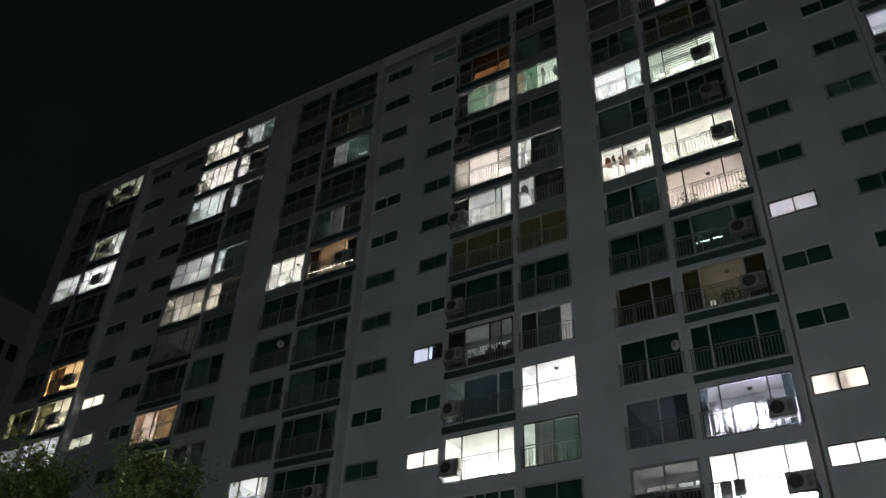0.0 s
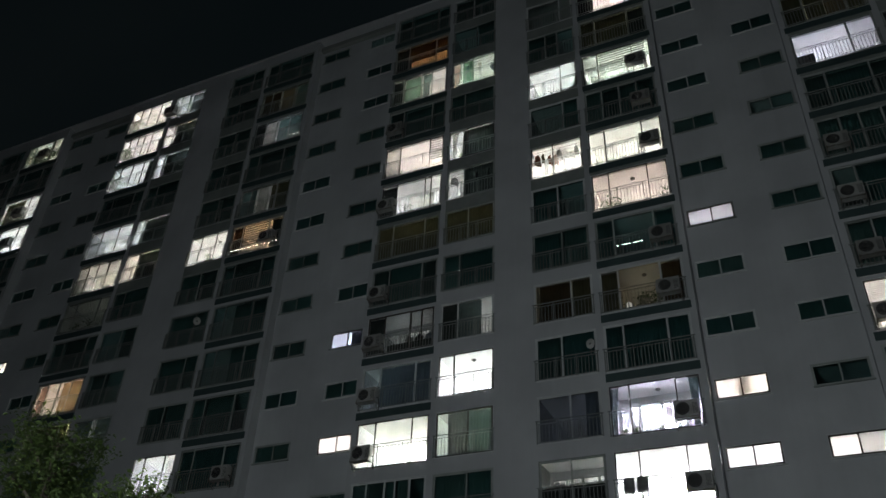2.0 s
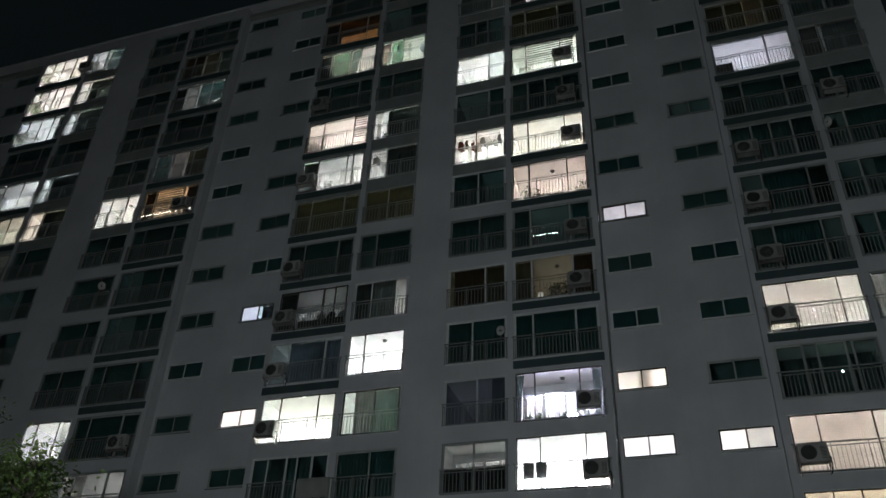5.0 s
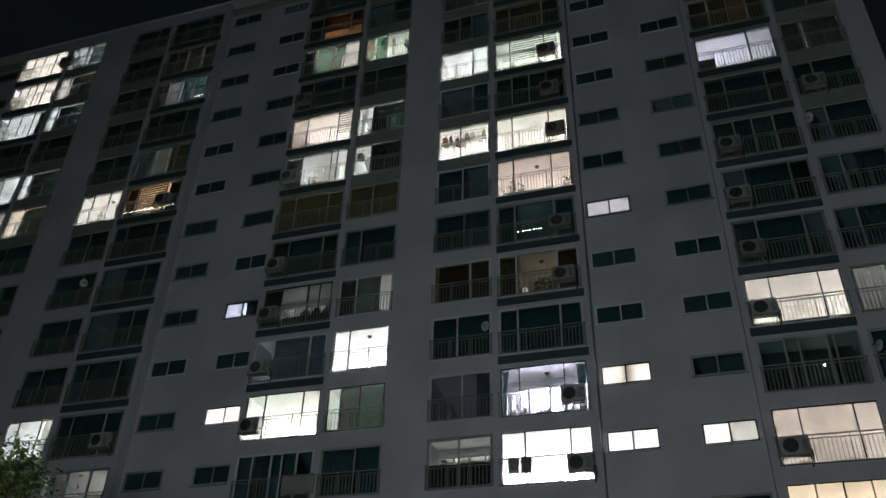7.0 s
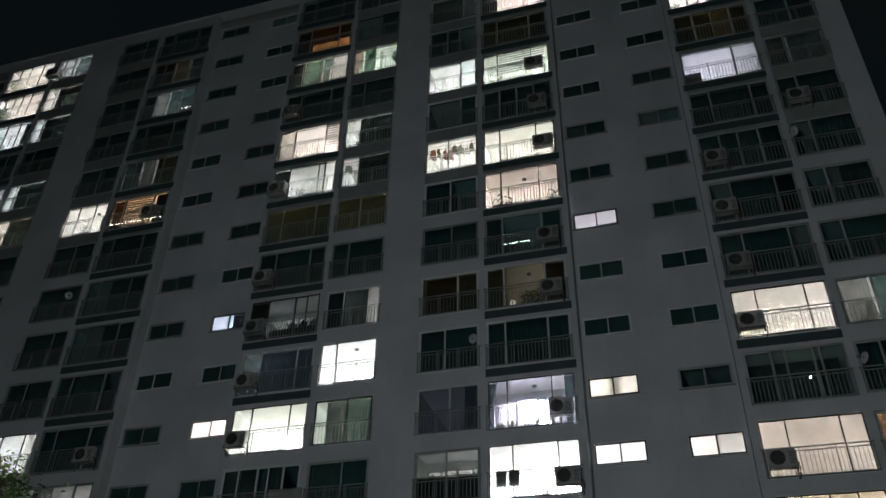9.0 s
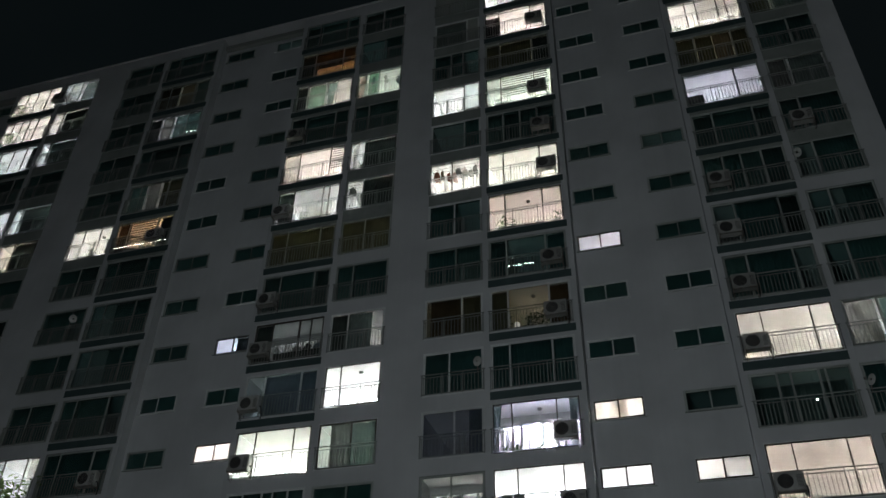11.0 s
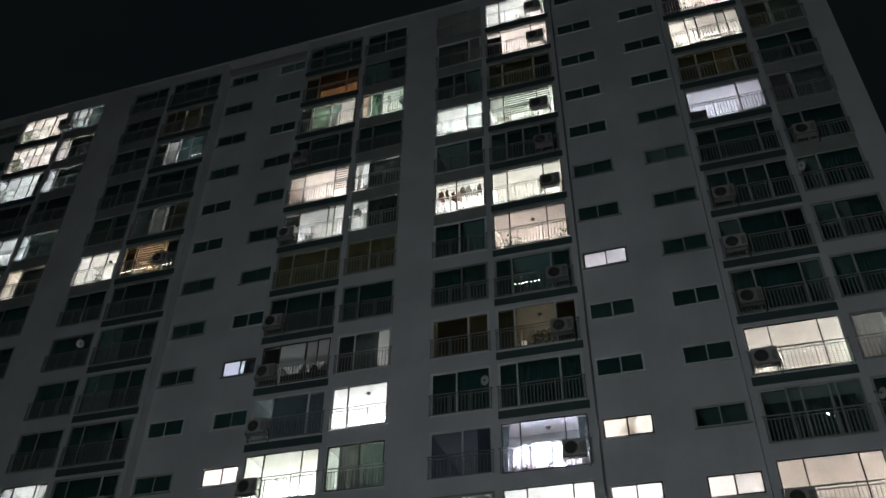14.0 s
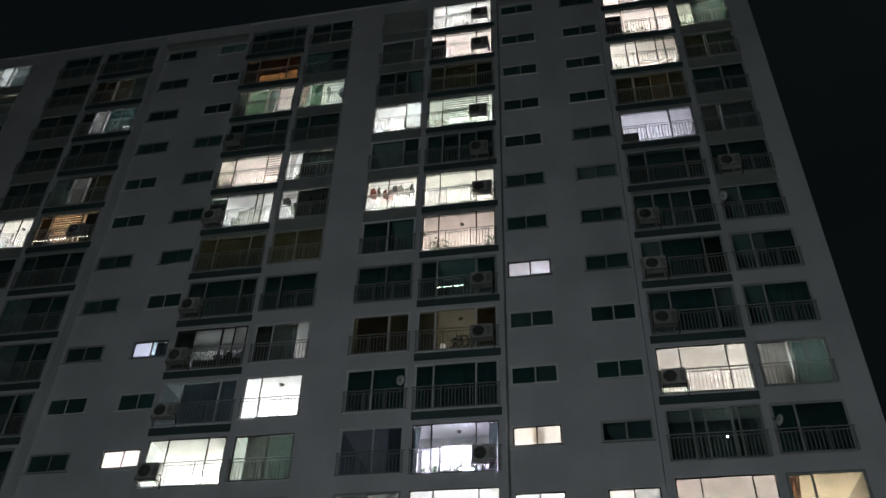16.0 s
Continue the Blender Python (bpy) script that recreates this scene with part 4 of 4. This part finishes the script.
                bmesh.ops.create_uvsphere(bm, u_segments=12, v_segments=8, radius=0.04)
                part("bulb", bm, lamp_glow((0.9, 1.0, 0.95), 2.6), t, smooth=True)
                bm = bmesh.new()
                rod(bm, (0, 0, 0.05), (0, 0, 1.04), 0.006, 5)
                part("cord", bm, DARK, t)
            if "sheet" in s:
                a, b = sorted(bx(bay, u) for u in s["sheet"])
                t = thing("hanging_sheet", (0, 0, 0), "pale bed sheet hung over the balcony railing", "laundry")
                bm = bmesh.new()
                g = [[bm.verts.new((a + (b - a) * i / 20, -0.125 - 0.012 * math.sin(i * 0.9 + j), head(k) - 1.02 - 0.85 * j / 6 * (1 + 0.03 * math.sin(i)))) for j in range(7)] for i in range(21)]
                for p, q in zip(g[:-1], g[1:]):
                    for j in range(6):
                        bm.faces.new((p[j], q[j], q[j + 1], p[j + 1]))
                bmesh.ops.solidify(bm, geom=bm.faces[:], thickness=0.006)
                part("fabric", bm, CLOTH["white"], t, smooth=True)

# ---------------------------------------------------------------- bedroom windows
# (group, side, storey): lamp colour, strength, cover
BED = {
    (0, -1, -2): ((0.89, 0.87, 1.0), 72, "blind"), (0, -1, -5): ((1.0, 0.94, 0.86), 75, "curtain"), (0, -1, -6): (WHITE, 110, "frost"),
    (0, 1, -6): ((1.0, 0.96, 0.92), 95, "blind_half"), (1, 1, -5): ((1.0, 0.92, 0.88), 65, "frost"), (1, 1, -3): ((0.72, 0.78, 1.0), 11, "half"),
    (2, -1, -2): ((1.0, 0.97, 0.82), 42, "frost"), (2, -1, -3): (LEMON, 7, "frost"),
}
PALE = {(0, -1, k) for k in (5, 4, 3, 2, 1, -3, -4, -5, -6)} | {(0, 1, k) for k in (4, 3, 2, -3, -4, -6)}
PALE |= {(1, -1, k) for k in (1, 0, -4)} | {(1, 1, k) for k in (5, 4, 3, -2, -4, -5)}
for g, axis in enumerate(AXES):
    for side in (-1, 1):
        for k in range(LOW, TOP + 1):
            xa, xb = sorted((axis + side * win(g, side)[0], axis + side * win(g, side)[1]))
            w = xb - xa
            spec = BED.get((g, side, k))
            pane = [MILK, TINTED] if spec and spec[2] == "half" else [MILK] if spec else [rnd.choice((GREEN, TINTED)), rnd.choice((GREEN, TINTED))]
            label = "lit two-pane bedroom window in a pale aluminium frame" if spec else "dark two-pane sliding bedroom window in a pale aluminium frame"
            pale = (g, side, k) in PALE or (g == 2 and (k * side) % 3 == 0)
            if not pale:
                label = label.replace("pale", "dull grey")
            # Sashes of lit bedrooms are coloured dark to show as backlit outlines.
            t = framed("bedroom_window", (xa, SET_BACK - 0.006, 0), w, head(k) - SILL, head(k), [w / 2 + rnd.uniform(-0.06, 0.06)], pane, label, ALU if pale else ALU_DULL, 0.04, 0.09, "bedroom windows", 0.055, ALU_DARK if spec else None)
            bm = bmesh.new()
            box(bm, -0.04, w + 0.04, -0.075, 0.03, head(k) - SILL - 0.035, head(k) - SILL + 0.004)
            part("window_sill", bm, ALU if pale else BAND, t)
            # Unlit bedrooms get added sheets too, brightening their dark glass.
            if not spec and k >= -7 and rnd.random() < 0.92:
                curtain(xa + 0.05, xb - 0.05, SET_BACK + 0.16, head(k) - SILL - 0.2, head(k) + 0.04, rnd.choice(("sea", "sea", "teal")), fold=0.012)
            if spec:
                col, st, cover = spec
                ceiling_lamp((xa + xb) / 2, 2.6, head(k) + 0.1, col, st * 2.6, 0.5)
                if cover == "blind":
                    blind(xa + 0.03, xb - 0.03, SET_BACK + 0.3, head(k) - SILL - 0.1, head(k) + 0.02, 50)
                if cover == "blind_half":
                    blind((xa + xb) / 2, xb - 0.03, SET_BACK + 0.3, head(k) - SILL - 0.1, head(k) + 0.02, 50)
                if cover == "curtain":
                    curtain(xa + 0.9, xa + 1.3, SET_BACK + 0.32, head(k) - SILL - 0.3, head(k) + 0.03, "beige")
                if cover == "half":
                    curtain((xa + xb) / 2, xb, SET_BACK + 0.3, head(k) - SILL - 0.3, head(k) + 0.03, "black")

# ---------------------------------------------------------------- the block beyond the far end
nb = thing("apartment_building", (-75, 0, 0), "unlit neighbouring apartment block with a plain pale gable", "building")
bm = bmesh.new()
box(bm, -14, 0, -1, 26, 0, 44.2)
part("wall", bm, WALL, nb)
bm = bmesh.new()
box(bm, -14.2, 0.2, -1.2, 26.2, 44.2, 44.5)
part("roof", bm, BAND, nb)
for y in (5.6, 7.15, 8.7):
    bm = bmesh.new()
    box(bm, 0.0, 0.02, y, y + 0.95, 38.4, 40.1)
    part("painted_bar", bm, NUMBER, nb, "dark painted bar")

# ---------------------------------------------------------------- trees
def tree(x, y, top, radius, seed, leaves):
    r = random.Random(seed)
    t = thing("tree", (x, y, 0), "leafy broad-crowned tree in the dark yard", "tree", "yard trees")
    bm = bmesh.new()
    base = top - 2.1 * radius
    pts = [Vector((0, 0, 0)), Vector((0.08, 0.03, base * 0.5)), Vector((-0.05, 0.1, base)), Vector((0.1, 0, top - radius))]
    for i, (a, b) in enumerate(zip(pts[:-1], pts[1:])):
        rod(bm, a, b, 0.17 - 0.045 * i, 10, 0.17 - 0.045 * (i + 1))
    tips = []
    for i in range(16):
        a = r.uniform(0, 2 * math.pi)
        z = r.uniform(base * 0.9, top - radius)
        reach = radius * r.uniform(0.55, 0.95)
        mid = Vector((math.cos(a) * reach * 0.5, math.sin(a) * reach * 0.5, z + 0.35 * radius))
        end = Vector((math.cos(a) * reach, math.sin(a) * reach, z + radius * r.uniform(0.5, 0.95)))
        rod(bm, (0, 0, z), mid, 0.05, 6, 0.032)
        rod(bm, mid, end, 0.032, 5, 0.01)
        tips += [mid, end]
        for _ in range(5):
            p = mid.lerp(end, r.random())
            e = p + Vector((r.uniform(-1, 1), r.uniform(-1, 1), r.uniform(-0.2, 0.9))) * 0.4 * radius
            rod(bm, p, e, 0.014, 4, 0.004)
            tips += [e, p.lerp(e, 0.6)]
    part("trunk", bm, BARK, t)
    vs, fs = [], []
    for i in range(leaves):
        c = Vector(r.choice(tips)) + Vector((r.gauss(0, 0.24), r.gauss(0, 0.24), r.gauss(0, 0.2)))
        q = Euler((r.uniform(-0.9, 0.9), r.uniform(-0.9, 0.9), r.uniform(0, 6.3))).to_matrix()
        s = r.uniform(0.04, 0.085)
        n = len(vs)
        vs += [c + q @ Vector(v) for v in ((0, -s, 0), (s * 0.5, -0.1 * s, 0.015), (0, s, -0.01), (-s * 0.5, -0.1 * s, 0.015))]
        fs.append((n, n + 1, n + 2, n + 3))
    me = bpy.data.meshes.new("crown")
    me.from_pydata(vs, [], fs)
    me.materials.append(LEAF)
    crown = new("crown", me)
    crown.parent = t
    tagged(crown, kind="stuff")


tree(-15.75, -18.0, 8.95, 1.0, 3, 4600)
tree(-20.9, -18.0, 9.7, 1.3, 8, 6000)
tree(-12.7, -18.2, 7.05, 0.78, 5, 2600)

# ---------------------------------------------------------------- yard lamps behind the camera
for x, y, power in STREET_LAMPS:
    t = thing("street_lamp", (x, y, 0), "white globe yard lamp on a grey steel post", "street lamp", "yard lamps")
    bm = bmesh.new()
    rod(bm, (0, 0, 0), (0, 0, 4.4), 0.06, 12, 0.045)
    rod(bm, (0, 0, 0), (0, 0, 0.5), 0.11, 12, 0.09)
    part("pole", bm, STEEL, t)
    bm = bmesh.new()
    bmesh.ops.create_uvsphere(bm, u_segments=20, v_segments=12, radius=0.3)
    for v in bm.verts:
        v.co.z += 4.7
    globe = part("globe", bm, glass("lamp_globe", (0.9, 0.9, 0.88), 0.1, 0.3), t, smooth=True)
    globe.visible_shadow = False
    ld = bpy.data.lights.new("yard_light", "POINT")
    ld.energy, ld.color, ld.shadow_soft_size = power, (0.86, 0.95, 1.0), 0.2
    lo = new("yard_light", ld)
    lo.location = (x, y, 4.7)
